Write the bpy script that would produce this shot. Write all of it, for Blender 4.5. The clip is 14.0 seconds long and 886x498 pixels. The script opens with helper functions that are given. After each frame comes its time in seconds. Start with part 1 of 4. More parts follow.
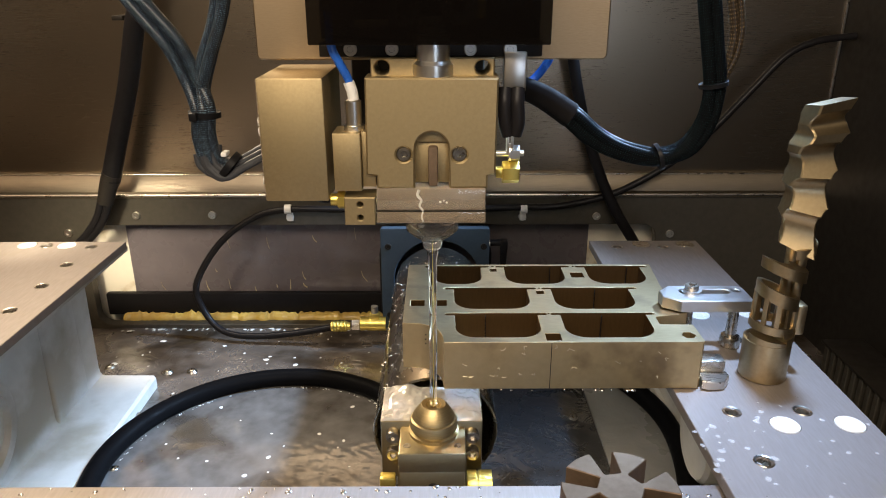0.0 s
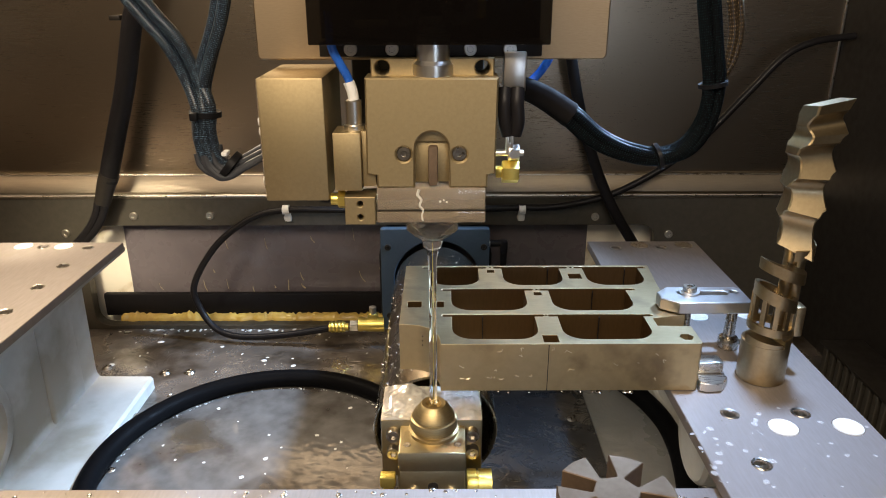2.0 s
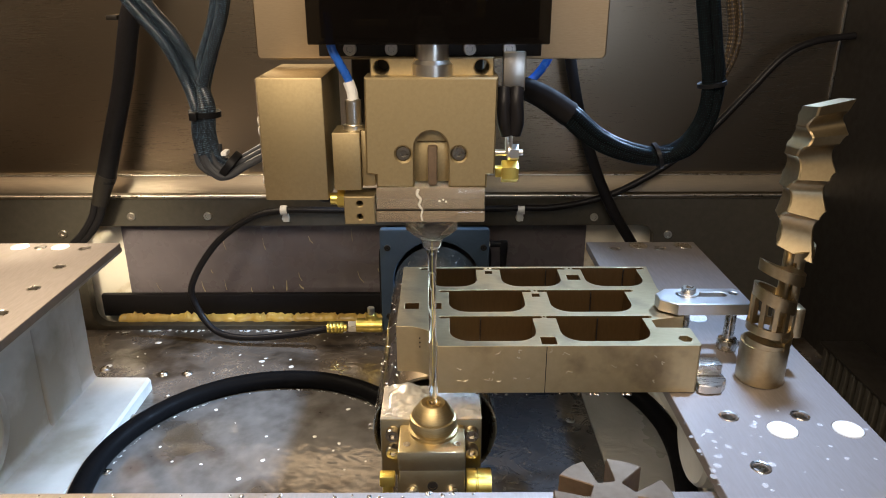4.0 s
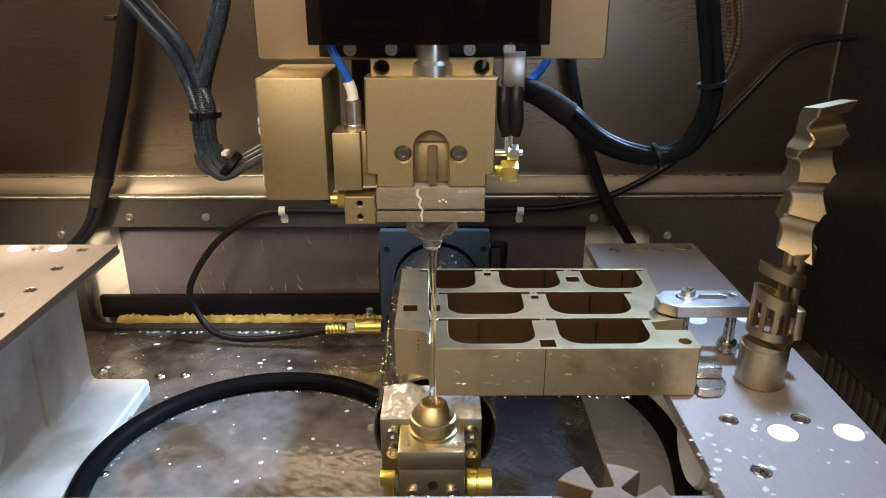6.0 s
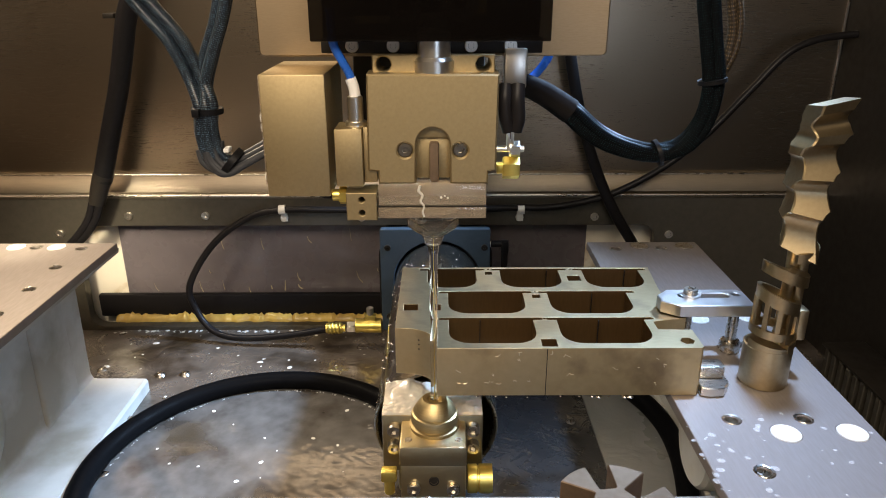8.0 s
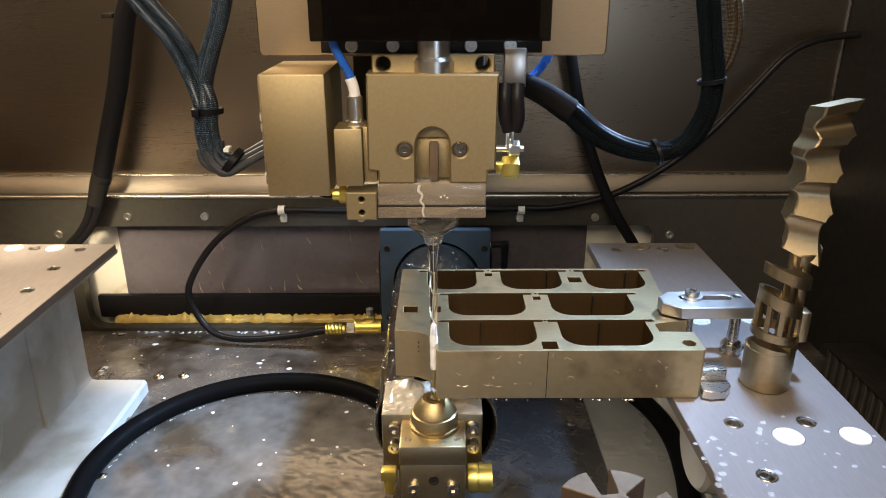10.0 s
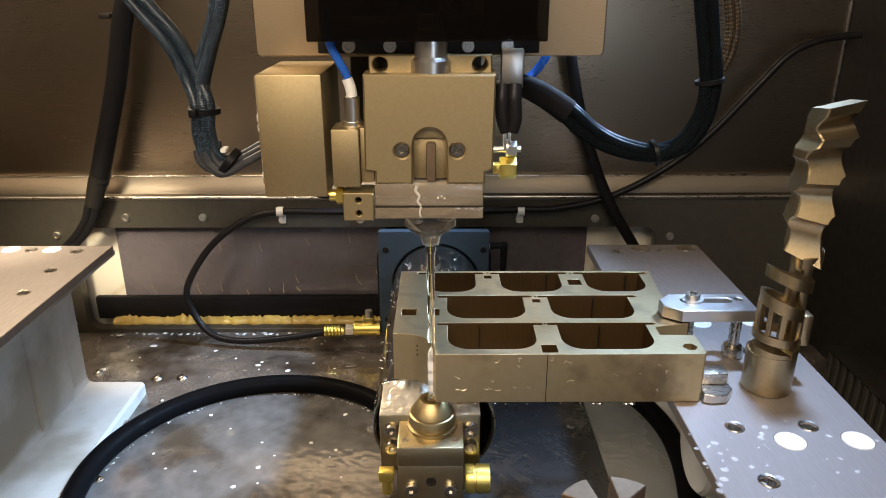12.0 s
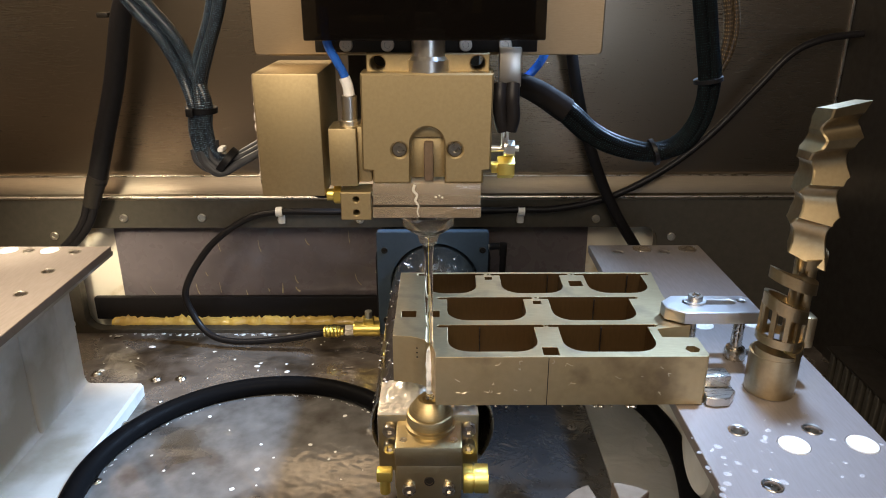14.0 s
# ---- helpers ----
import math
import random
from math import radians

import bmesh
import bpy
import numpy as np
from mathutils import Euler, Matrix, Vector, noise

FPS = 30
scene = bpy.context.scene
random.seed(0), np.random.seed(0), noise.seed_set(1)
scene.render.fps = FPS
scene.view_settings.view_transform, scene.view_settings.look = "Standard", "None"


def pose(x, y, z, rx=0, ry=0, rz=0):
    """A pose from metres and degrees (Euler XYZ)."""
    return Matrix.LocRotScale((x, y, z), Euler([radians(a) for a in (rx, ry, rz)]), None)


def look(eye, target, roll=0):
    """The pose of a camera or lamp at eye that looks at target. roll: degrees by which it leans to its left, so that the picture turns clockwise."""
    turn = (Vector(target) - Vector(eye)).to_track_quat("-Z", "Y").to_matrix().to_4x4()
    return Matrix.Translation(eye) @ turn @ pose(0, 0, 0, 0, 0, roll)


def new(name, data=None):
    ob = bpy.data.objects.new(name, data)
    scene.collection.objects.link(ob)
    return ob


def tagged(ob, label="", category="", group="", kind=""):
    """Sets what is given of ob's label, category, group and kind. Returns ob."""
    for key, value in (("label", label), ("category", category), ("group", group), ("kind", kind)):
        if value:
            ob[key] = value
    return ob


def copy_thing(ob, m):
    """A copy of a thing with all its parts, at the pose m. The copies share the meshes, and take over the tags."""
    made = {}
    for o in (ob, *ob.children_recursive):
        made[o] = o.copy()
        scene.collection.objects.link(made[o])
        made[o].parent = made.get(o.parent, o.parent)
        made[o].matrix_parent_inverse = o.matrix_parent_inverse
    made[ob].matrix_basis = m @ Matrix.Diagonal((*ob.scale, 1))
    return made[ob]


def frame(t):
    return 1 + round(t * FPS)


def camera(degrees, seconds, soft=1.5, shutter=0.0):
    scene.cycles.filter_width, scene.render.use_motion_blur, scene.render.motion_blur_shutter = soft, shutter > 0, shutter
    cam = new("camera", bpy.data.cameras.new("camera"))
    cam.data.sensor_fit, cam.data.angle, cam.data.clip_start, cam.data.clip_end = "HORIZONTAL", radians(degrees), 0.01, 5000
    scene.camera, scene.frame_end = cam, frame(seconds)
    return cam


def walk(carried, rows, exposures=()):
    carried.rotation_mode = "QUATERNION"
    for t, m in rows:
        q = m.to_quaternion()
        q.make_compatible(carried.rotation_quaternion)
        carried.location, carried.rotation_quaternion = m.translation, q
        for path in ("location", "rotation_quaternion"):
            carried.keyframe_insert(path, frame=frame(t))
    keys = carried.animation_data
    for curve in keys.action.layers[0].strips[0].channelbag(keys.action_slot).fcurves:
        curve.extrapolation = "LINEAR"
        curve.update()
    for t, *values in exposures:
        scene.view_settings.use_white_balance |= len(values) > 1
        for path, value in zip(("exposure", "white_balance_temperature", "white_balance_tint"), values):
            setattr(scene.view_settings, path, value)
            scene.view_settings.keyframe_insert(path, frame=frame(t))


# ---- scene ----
cam = camera(63.7, 14.0, soft=1.0)
PATH = [
    (0, (-0.09006, -0.50639, 0.31865), (-0.08675, 1.36472, -0.38770), -0.10),
    (0.5, (-0.08926, -0.50576, 0.31871), (-0.08596, 1.36518, -0.38811), -0.10),
    (1, (-0.08842, -0.50507, 0.31881), (-0.08436, 1.36585, -0.38806), -0.10),
    (1.5, (-0.08783, -0.50429, 0.31890), (-0.08394, 1.36668, -0.38784), -0.10),
    (2, (-0.08739, -0.50345, 0.31890), (-0.08403, 1.36741, -0.38811), -0.10),
    (2.5, (-0.08703, -0.50256, 0.31887), (-0.08425, 1.36813, -0.38861), -0.10),
    (3, (-0.08647, -0.50161, 0.31888), (-0.08290, 1.36896, -0.38891), -0.10),
    (5.5, (-0.08415, -0.49675, 0.31915), (-0.08028, 1.37372, -0.38892), -0.10),
    (6, (-0.08411, -0.49596, 0.31920), (-0.07984, 1.37466, -0.38843), -0.10),
    (6.5, (-0.08413, -0.49514, 0.31920), (-0.07975, 1.37549, -0.38844), -0.10),
    (7, (-0.08424, -0.49426, 0.31904), (-0.07944, 1.37610, -0.38929), -0.10),
    (7.5, (-0.08455, -0.49319, 0.31867), (-0.07950, 1.37663, -0.39108), -0.10),
    (8, (-0.08500, -0.49213, 0.31818), (-0.08014, 1.37698, -0.39344), -0.10),
    (10.5, (-0.08460, -0.48668, 0.31847), (-0.08020, 1.38209, -0.39406), -0.10),
    (11, (-0.08423, -0.48535, 0.31856), (-0.07991, 1.38344, -0.39389), -0.10),
    (11.5, (-0.08391, -0.48395, 0.31860), (-0.07973, 1.38482, -0.39392), -0.10),
    (12, (-0.08369, -0.48250, 0.31858), (-0.07947, 1.38625, -0.39400), -0.10),
    (12.5, (-0.08359, -0.48102, 0.31853), (-0.07899, 1.38767, -0.39418), -0.10),
    (13, (-0.08363, -0.47955, 0.31845), (-0.07905, 1.38897, -0.39472), -0.10),
    (13.5, (-0.08371, -0.47804, 0.31834), (-0.07948, 1.39018, -0.39563), -0.10),
    (14, (-0.08373, -0.47657, 0.31828), (-0.07958, 1.39132, -0.39653), -0.10),
]
walk(cam, [(t, look(eye, target, roll)) for t, eye, target, roll in PATH])

# ---- world and light ----
world = bpy.data.worlds.new("world")
scene.world = world
world.use_nodes = True
bg = world.node_tree.nodes["Background"]
bg.inputs["Color"].default_value = (1.0, 0.85, 0.68, 1)
bg.inputs["Strength"].default_value = 0.02


def area_lamp(name, eye, target, sx, sy, watts, color, spread=180):
    data = bpy.data.lights.new(name, "AREA")
    data.shape, data.size, data.size_y, data.energy, data.color = "RECTANGLE", sx, sy, watts, color
    data.spread = radians(spread)
    ob = new(name, data)
    ob.matrix_world = look(eye, target)
    return ob


area_lamp("room_lamp", (-0.27, -0.90, 0.96), (-0.08, 0.25, 0.0), 0.96, 0.45, 22.0, (1.0, 0.82, 0.62))
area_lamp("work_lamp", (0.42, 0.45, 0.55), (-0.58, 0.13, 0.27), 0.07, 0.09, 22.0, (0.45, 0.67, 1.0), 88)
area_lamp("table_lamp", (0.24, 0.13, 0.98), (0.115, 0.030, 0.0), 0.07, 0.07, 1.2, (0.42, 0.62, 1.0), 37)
# unseen warm fill, added to brighten the left table plate
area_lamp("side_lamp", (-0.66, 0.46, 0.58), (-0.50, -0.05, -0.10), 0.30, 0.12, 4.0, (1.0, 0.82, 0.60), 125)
# small fill with no source of its own, brightens the cream recess
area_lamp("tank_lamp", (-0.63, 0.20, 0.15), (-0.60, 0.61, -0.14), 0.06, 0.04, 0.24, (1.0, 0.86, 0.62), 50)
# added bluish fill behind the camera, lifts the back wall's right part
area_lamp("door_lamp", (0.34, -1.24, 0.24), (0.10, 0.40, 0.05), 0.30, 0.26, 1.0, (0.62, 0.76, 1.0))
scene.view_settings.exposure = 0.0


# ---- materials ----
def surface(name, col, col2=None, rough=0.4, metal=0.0, scale=60, stretch=(1, 1, 1), bump=0.1, rough_var=0.12,
            stain=None, stain_scale=9, stain_at=0.6, coat=0.0, trans=0.0, ior=1.45, ripple=0.0, mottled=0.5, spec=0.5, alpha=1.0):
    m = bpy.data.materials.new(name)
    m.use_nodes = True
    nt, L = m.node_tree, m.node_tree.links
    b = nt.nodes["Principled BSDF"]
    tc = nt.nodes.new("ShaderNodeTexCoord")
    mp = nt.nodes.new("ShaderNodeMapping")
    mp.inputs["Scale"].default_value = stretch
    L.new(tc.outputs["Object"], mp.inputs["Vector"])
    n = nt.nodes.new("ShaderNodeTexNoise")
    n.inputs["Scale"].default_value, n.inputs["Detail"].default_value = scale, 6
    L.new(mp.outputs["Vector"], n.inputs["Vector"])
    big = nt.nodes.new("ShaderNodeTexNoise")
    big.inputs["Scale"].default_value, big.inputs["Detail"].default_value = stain_scale, 5
    L.new(tc.outputs["Object"], big.inputs["Vector"])
    col2 = col2 or tuple(c * 0.72 for c in col)
    mix = nt.nodes.new("ShaderNodeMix")
    mix.data_type = "RGBA"
    mix.inputs["A"].default_value, mix.inputs["B"].default_value = (*col, 1), (*col2, 1)
    blend = nt.nodes.new("ShaderNodeMapRange")
    blend.inputs["From Min"].default_value, blend.inputs["From Max"].default_value = 0.35, 0.7
    add = nt.nodes.new("ShaderNodeMath")
    add.operation = "MULTIPLY_ADD"
    add.inputs[1].default_value = mottled
    half = nt.nodes.new("ShaderNodeMath")
    half.operation = "MULTIPLY"
    half.inputs[1].default_value = 1 - mottled
    L.new(n.outputs["Fac"], half.inputs[0])
    L.new(big.outputs["Fac"], add.inputs[0])
    L.new(half.outputs[0], add.inputs[2])
    L.new(add.outputs[0], blend.inputs["Value"])
    L.new(blend.outputs["Result"], mix.inputs["Factor"])
    out = mix.outputs["Result"]
    if stain:
        cut = nt.nodes.new("ShaderNodeMapRange")
        cut.inputs["From Min"].default_value, cut.inputs["From Max"].default_value = stain_at, stain_at + 0.12
        L.new(big.outputs["Fac"], cut.inputs["Value"])
        mix2 = nt.nodes.new("ShaderNodeMix")
        mix2.data_type = "RGBA"
        mix2.inputs["B"].default_value = (*stain, 1)
        L.new(out, mix2.inputs["A"])
        L.new(cut.outputs["Result"], mix2.inputs["Factor"])
        out = mix2.outputs["Result"]
    L.new(out, b.inputs["Base Color"])
    rr = nt.nodes.new("ShaderNodeMapRange")
    rr.inputs["To Min"].default_value, rr.inputs["To Max"].default_value = max(0.02, rough - rough_var), min(1, rough + rough_var)
    rr.inputs["From Min"].default_value, rr.inputs["From Max"].default_value = 0.3, 0.7
    L.new(add.outputs[0], rr.inputs["Value"])
    L.new(rr.outputs["Result"], b.inputs["Roughness"])
    b.inputs["Metallic"].default_value = metal
    b.inputs["Transmission Weight"].default_value = trans
    b.inputs["IOR"].default_value = ior
    b.inputs["Specular IOR Level"].default_value = spec
    b.inputs["Coat Weight"].default_value = coat
    b.inputs["Alpha"].default_value = alpha
    b.inputs["Coat Roughness"].default_value = 0.05
    if bump:
        bp = nt.nodes.new("ShaderNodeBump")
        bp.inputs["Strength"].default_value, bp.inputs["Distance"].default_value = bump, 0.001
        L.new(n.outputs["Fac"], bp.inputs["Height"])
        L.new(bp.outputs["Normal"], b.inputs["Normal"])
    if ripple:
        wv = nt.nodes.new("ShaderNodeTexNoise")
        wv.inputs["Scale"].default_value, wv.inputs["Detail"].default_value = 26, 3
        wv.inputs["Distortion"].default_value = 1.2
        L.new(tc.outputs["Object"], wv.inputs["Vector"])
        b2 = nt.nodes.new("ShaderNodeBump")
        b2.inputs["Strength"].default_value, b2.inputs["Distance"].default_value = ripple, 0.01
        L.new(wv.outputs["Fac"], b2.inputs["Height"])
        L.new(b2.outputs["Normal"], b.inputs["Coat Normal"])
        if bump:
            L.new(b2.outputs["Normal"], bp.inputs["Normal"])
        else:
            L.new(b2.outputs["Normal"], b.inputs["Normal"])
    return m


STEEL = surface("ground_steel", (0.60, 0.57, 0.52), (0.50, 0.47, 0.42), 0.30, 1.0, 90, (1, 14, 1), 0.06)
PLATE = surface("table_plate_steel", (0.29, 0.255, 0.235), (0.25, 0.22, 0.20), 0.55, 0.55, 70, (8, 1, 1), 0.008, rough_var=0.07, stain=(0.275, 0.24, 0.205), stain_scale=14, mottled=0.35)
BLAST = surface("satin_steel", (0.42, 0.335, 0.19), (0.372, 0.295, 0.165), 0.54, 1.0, 500, bump=0.012, rough_var=0.04, mottled=0.25)
SHEET = surface("brushed_sheet", (0.335, 0.275, 0.205), (0.305, 0.25, 0.186), 0.28, 1.0, 50, (1, 1, 40), 0.004, rough_var=0.015, stain_scale=4)
LEDGE = surface("folded_sheet", (0.24, 0.205, 0.16), (0.19, 0.162, 0.125), 0.42, 1.0, 50, (1, 30, 30), 0.004, rough_var=0.04)
APRON = surface("dark_sheet", (0.105, 0.095, 0.075), (0.075, 0.068, 0.055), 0.45, 0.6, 120, bump=0.05)
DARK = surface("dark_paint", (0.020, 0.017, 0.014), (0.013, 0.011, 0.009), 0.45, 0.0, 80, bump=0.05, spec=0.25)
MATTE = surface("matte_eroded_steel", (0.12, 0.085, 0.058), (0.09, 0.063, 0.042), 0.66, 0.0, 300, bump=0.06, spec=0.2)
CAST = surface("grey_paint_casting", (0.58, 0.57, 0.53), (0.46, 0.445, 0.405), 0.5, 0.0, 35, bump=0.12, stain=(0.36, 0.33, 0.27), stain_scale=8, stain_at=0.50)
BLUEPAINT = surface("blue_grey_paint", (0.048, 0.074, 0.104), (0.038, 0.059, 0.084), 0.42, 0.0, 200, bump=0.04)
FLOOR = surface("wet_tank_floor", (0.25, 0.215, 0.185), (0.115, 0.098, 0.083), 0.30, 0.55, 18, bump=0.08, coat=0.9, stain=(0.055, 0.040, 0.026), stain_scale=9, stain_at=0.50, ripple=0.26)
GREYFLOOR = surface("wet_grey_plate", (0.26, 0.26, 0.245), (0.19, 0.19, 0.18), 0.32, 0.2, 14, bump=0.04, coat=1.0, ripple=0.18)
PANEL = surface("grey_plastic_panel", (0.15, 0.13, 0.14), (0.095, 0.082, 0.09), 0.28, 0.0, 40, bump=0.05, coat=0.3)
RUBBER = surface("black_rubber", (0.012, 0.011, 0.012), (0.008, 0.0075, 0.008), 0.36, 0.0, 150, bump=0.08, spec=0.16)
RUST = surface("rusty_foam", (0.66, 0.47, 0.12), (0.34, 0.21, 0.05), 0.30, 0.0, 45, bump=0.6, coat=0.2, stain=(0.45, 0.42, 0.36), stain_scale=22)
BRASS = surface("brass", (0.90, 0.72, 0.20), (0.80, 0.62, 0.15), 0.36, 1.0, 120, bump=0.03)
CHROME = surface("bright_steel", (0.80, 0.77, 0.70), (0.74, 0.71, 0.65), 0.30, 1.0, 200, bump=0.01, rough_var=0.04)
SCREW = surface("steel_screw", (0.46, 0.43, 0.38), (0.36, 0.33, 0.29), 0.3, 1.0, 300, bump=0.05)
PART = surface("milled_tool_steel", (0.57, 0.45, 0.26), (0.45, 0.355, 0.20), 0.50, 1.0, 160, (1, 1, 1), 0.015, mottled=0.75, rough_var=0.07, stain=(0.27, 0.205, 0.125), stain_scale=16, stain_at=0.58)
# eroded brown, with the pockets' warm bounced light put into the colour
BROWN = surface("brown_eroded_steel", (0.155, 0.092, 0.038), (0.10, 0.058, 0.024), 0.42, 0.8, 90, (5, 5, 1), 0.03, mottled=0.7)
GROUND = surface("dimmed_ground_tool_steel", (0.44, 0.355, 0.215), (0.335, 0.265, 0.155), 0.375, 1.0, 120, (1, 6, 1), 0.03, rough_var=0.07, stain=(0.24, 0.19, 0.12), stain_scale=24, stain_at=0.56, mottled=0.65)
BRONZE = surface("turned_bronze", (0.50, 0.40, 0.22), (0.37, 0.29, 0.15), 0.42, 1.0, 90, (1, 1, 10), 0.05)
ROOM = surface("dark_reflected_room", (0.10, 0.088, 0.072), (0.08, 0.07, 0.058), 0.6, 0.0, 20, bump=0.05)
MURK = surface("murky_tank_water", (0.185, 0.178, 0.17), (0.068, 0.062, 0.058), 0.13, 0.2, 40, bump=0.0, coat=1.0, stain=(0.05, 0.04, 0.03), stain_scale=8, stain_at=0.53)
BLOCK = surface("wet_nozzle_steel", (0.48, 0.395, 0.225), (0.33, 0.265, 0.145), 0.33, 1.0, 60, bump=0.10, coat=0.6, ripple=0.05)
WHITE = surface("white_plastic", (0.72, 0.72, 0.70), (0.62, 0.62, 0.60), 0.4, 0.0, 200, bump=0.02)
BLUEHOSE = surface("blue_tube", (0.02, 0.12, 0.55), (0.02, 0.10, 0.45), 0.25, 0.0, 100, bump=0.0)
ENCLOSURE = surface("beige_enclosure_paint", (0.80, 0.74, 0.62), (0.70, 0.64, 0.52), 0.55, 0.0, 30, bump=0.05, stain=(0.42, 0.30, 0.13), stain_scale=13, stain_at=0.55)
ACRYLIC = surface("smoky_acrylic", (0.004, 0.003, 0.0025), (0.003, 0.0025, 0.002), 0.12, 0.0, 100, bump=0.0, spec=0.10, alpha=0.80)
BEAD = surface("water_bead", (0.62, 0.62, 0.63), (0.5, 0.5, 0.5), 0.25, 1.0, 200, bump=0.0, rough_var=0.03)
CLEAR = surface("clear_acrylic", (0.76, 0.62, 0.46), (0.68, 0.55, 0.40), 0.14, 0.0, 90, bump=0.03, trans=0.80, ior=1.45, rough_var=0.05)
NOZ = surface("clear_nozzle_plastic", (0.92, 0.89, 0.83), (0.85, 0.82, 0.75), 0.09, 0.0, 120, bump=0.08, trans=0.95, ior=1.42, rough_var=0.04)
WATER = surface("clear_water", (0.97, 0.98, 0.97), (0.95, 0.96, 0.95), 0.03, 0.0, 60, bump=0.25, trans=1.0, ior=1.33, rough_var=0.01)


# ---- mesh helpers ----
ORIGIN = {}


def thing(name, label, category, at=(0, 0, 0), group="", kind=""):
    ob = new(name)
    ob.empty_display_size = 0.02
    ob.location = at
    ORIGIN[ob.name] = Vector(at)
    return tagged(ob, label, category, group, kind)


def finish(name, bm, material, smooth=35):
    bmesh.ops.recalc_face_normals(bm, faces=bm.faces)
    me = bpy.data.meshes.new(name)
    if smooth:
        for f in bm.faces:
            f.smooth = True
        lim = radians(smooth)
        for e in bm.edges:
            if len(e.link_faces) == 2 and e.calc_face_angle(0) > lim:
                e.smooth = False
    bm.to_mesh(me)
    bm.free()
    me.materials.append(material)
    return me


def part(name, bm, material, parent, label="", smooth=35):
    off = ORIGIN.get(parent.name, Vector((0, 0, 0)))
    bmesh.ops.translate(bm, verts=bm.verts, vec=-off)
    ob = new(name, finish(name, bm, material, smooth))
    ob.parent = parent
    ORIGIN[ob.name] = off
    return tagged(ob, label)


def single(name, bm, material, label, category, group="", kind="", at=(0, 0, 0), smooth=35):
    bmesh.ops.translate(bm, verts=bm.verts, vec=-Vector(at))
    ob = new(name, finish(name, bm, material, smooth))
    ob.location = at
    ORIGIN[ob.name] = Vector(at)
    return tagged(ob, label, category, group, kind)


def merge(dst, src, m=None):
    if m is not None:
        src.transform(m)
    me = bpy.data.meshes.new("tmp")
    src.to_mesh(me)
    src.free()
    dst.from_mesh(me)
    bpy.data.meshes.remove(me)
    return dst


def box(x0, x1, y0, y1, z0, z1, bev=0.001, seg=2):
    bm = bmesh.new()
    bmesh.ops.create_cube(bm, size=1, matrix=Matrix.Translation(((x0 + x1) / 2, (y0 + y1) / 2, (z0 + z1) / 2)) @ Matrix.Diagonal((abs(x1 - x0), abs(y1 - y0), abs(z1 - z0), 1)))
    if bev:
        bmesh.ops.bevel(bm, geom=bm.edges[:], offset=bev, segments=seg, profile=0.5, affect="EDGES")
    return bm


def lathe(profile, at=(0, 0, 0), axis="z", n=40, closed=False):
    """A turned body from (radius, height) pairs."""
    bm = bmesh.new()
    rings = []
    for r, h in profile:
        if r < 1e-6:
            rings.append([bm.verts.new((0, 0, h))])
        else:
            rings.append([bm.verts.new((r * math.cos(2 * math.pi * i / n), r * math.sin(2 * math.pi * i / n), h)) for i in range(n)])
    pairs = list(zip(rings, rings[1:]))
    if closed:
        pairs.append((rings[-1], rings[0]))
    for a, b in pairs:
        for i in range(n):
            j = (i + 1) % n
            if len(a) == 1 and len(b) > 1:
                bm.faces.new((a[0], b[i], b[j]))
            elif len(b) == 1 and len(a) > 1:
                bm.faces.new((a[i], a[j], b[0]))
            elif len(a) > 1:
                bm.faces.new((a[i], a[j], b[j], b[i]))
    turn = {"z": Matrix(), "y": pose(0, 0, 0, 90), "x": pose(0, 0, 0, 0, 90)}[axis]
    bm.transform(Matrix.Translation(at) @ turn)
    return bm


def circle(cx, cy, r, n=24, a0=0.0):
    return [(cx + r * math.cos(a0 + 2 * math.pi * i / n), cy + r * math.sin(a0 + 2 * math.pi * i / n)) for i in range(n)]


def slab(outer, holes, z0, z1, bev=0.0):
    """A flat body of the outline, pierced by the holes."""
    bm = bmesh.new()
    loops = []
    edges = []
    for loop in [outer, *holes]:
        vs = [bm.verts.new((x, y, z1)) for x, y in loop]
        loops.append(vs)
        edges += [bm.edges.new((vs[i], vs[(i + 1) % len(vs)])) for i in range(len(vs))]
    bmesh.ops.triangle_fill(bm, use_beauty=True, use_dissolve=False, edges=edges)
    top = bm.faces[:]
    low = {v: bm.verts.new((v.co.x, v.co.y, z0)) for vs in loops for v in vs}
    for f in top:
        bm.faces.new([low[v] for v in reversed(f.verts)])
    for vs in loops:
        for i in range(len(vs)):
            a, b = vs[i], vs[(i + 1) % len(vs)]
            bm.faces.new((a, b, low[b], low[a]))
    bmesh.ops.recalc_face_normals(bm, faces=bm.faces)
    if bev:
        rim = [e for e in bm.edges if len(e.link_faces) == 2 and e.calc_face_angle(0) > 0.9 and abs(e.verts[0].co.z - e.verts[1].co.z) < 1e-6]
        bmesh.ops.bevel(bm, geom=rim, offset=bev, segments=1, affect="EDGES")
    return bm


def rounded(x0, x1, y0, y1, r, n=5):
    pts = []
    for cx, cy, a in ((x1 - r, y1 - r, 0), (x0 + r, y1 - r, 90), (x0 + r, y0 + r, 180), (x1 - r, y0 + r, 270)):
        for i in range(n + 1):
            t = radians(a + 90 * i / n)
            pts.append((cx + r * math.cos(t), cy + r * math.sin(t)))
    return pts


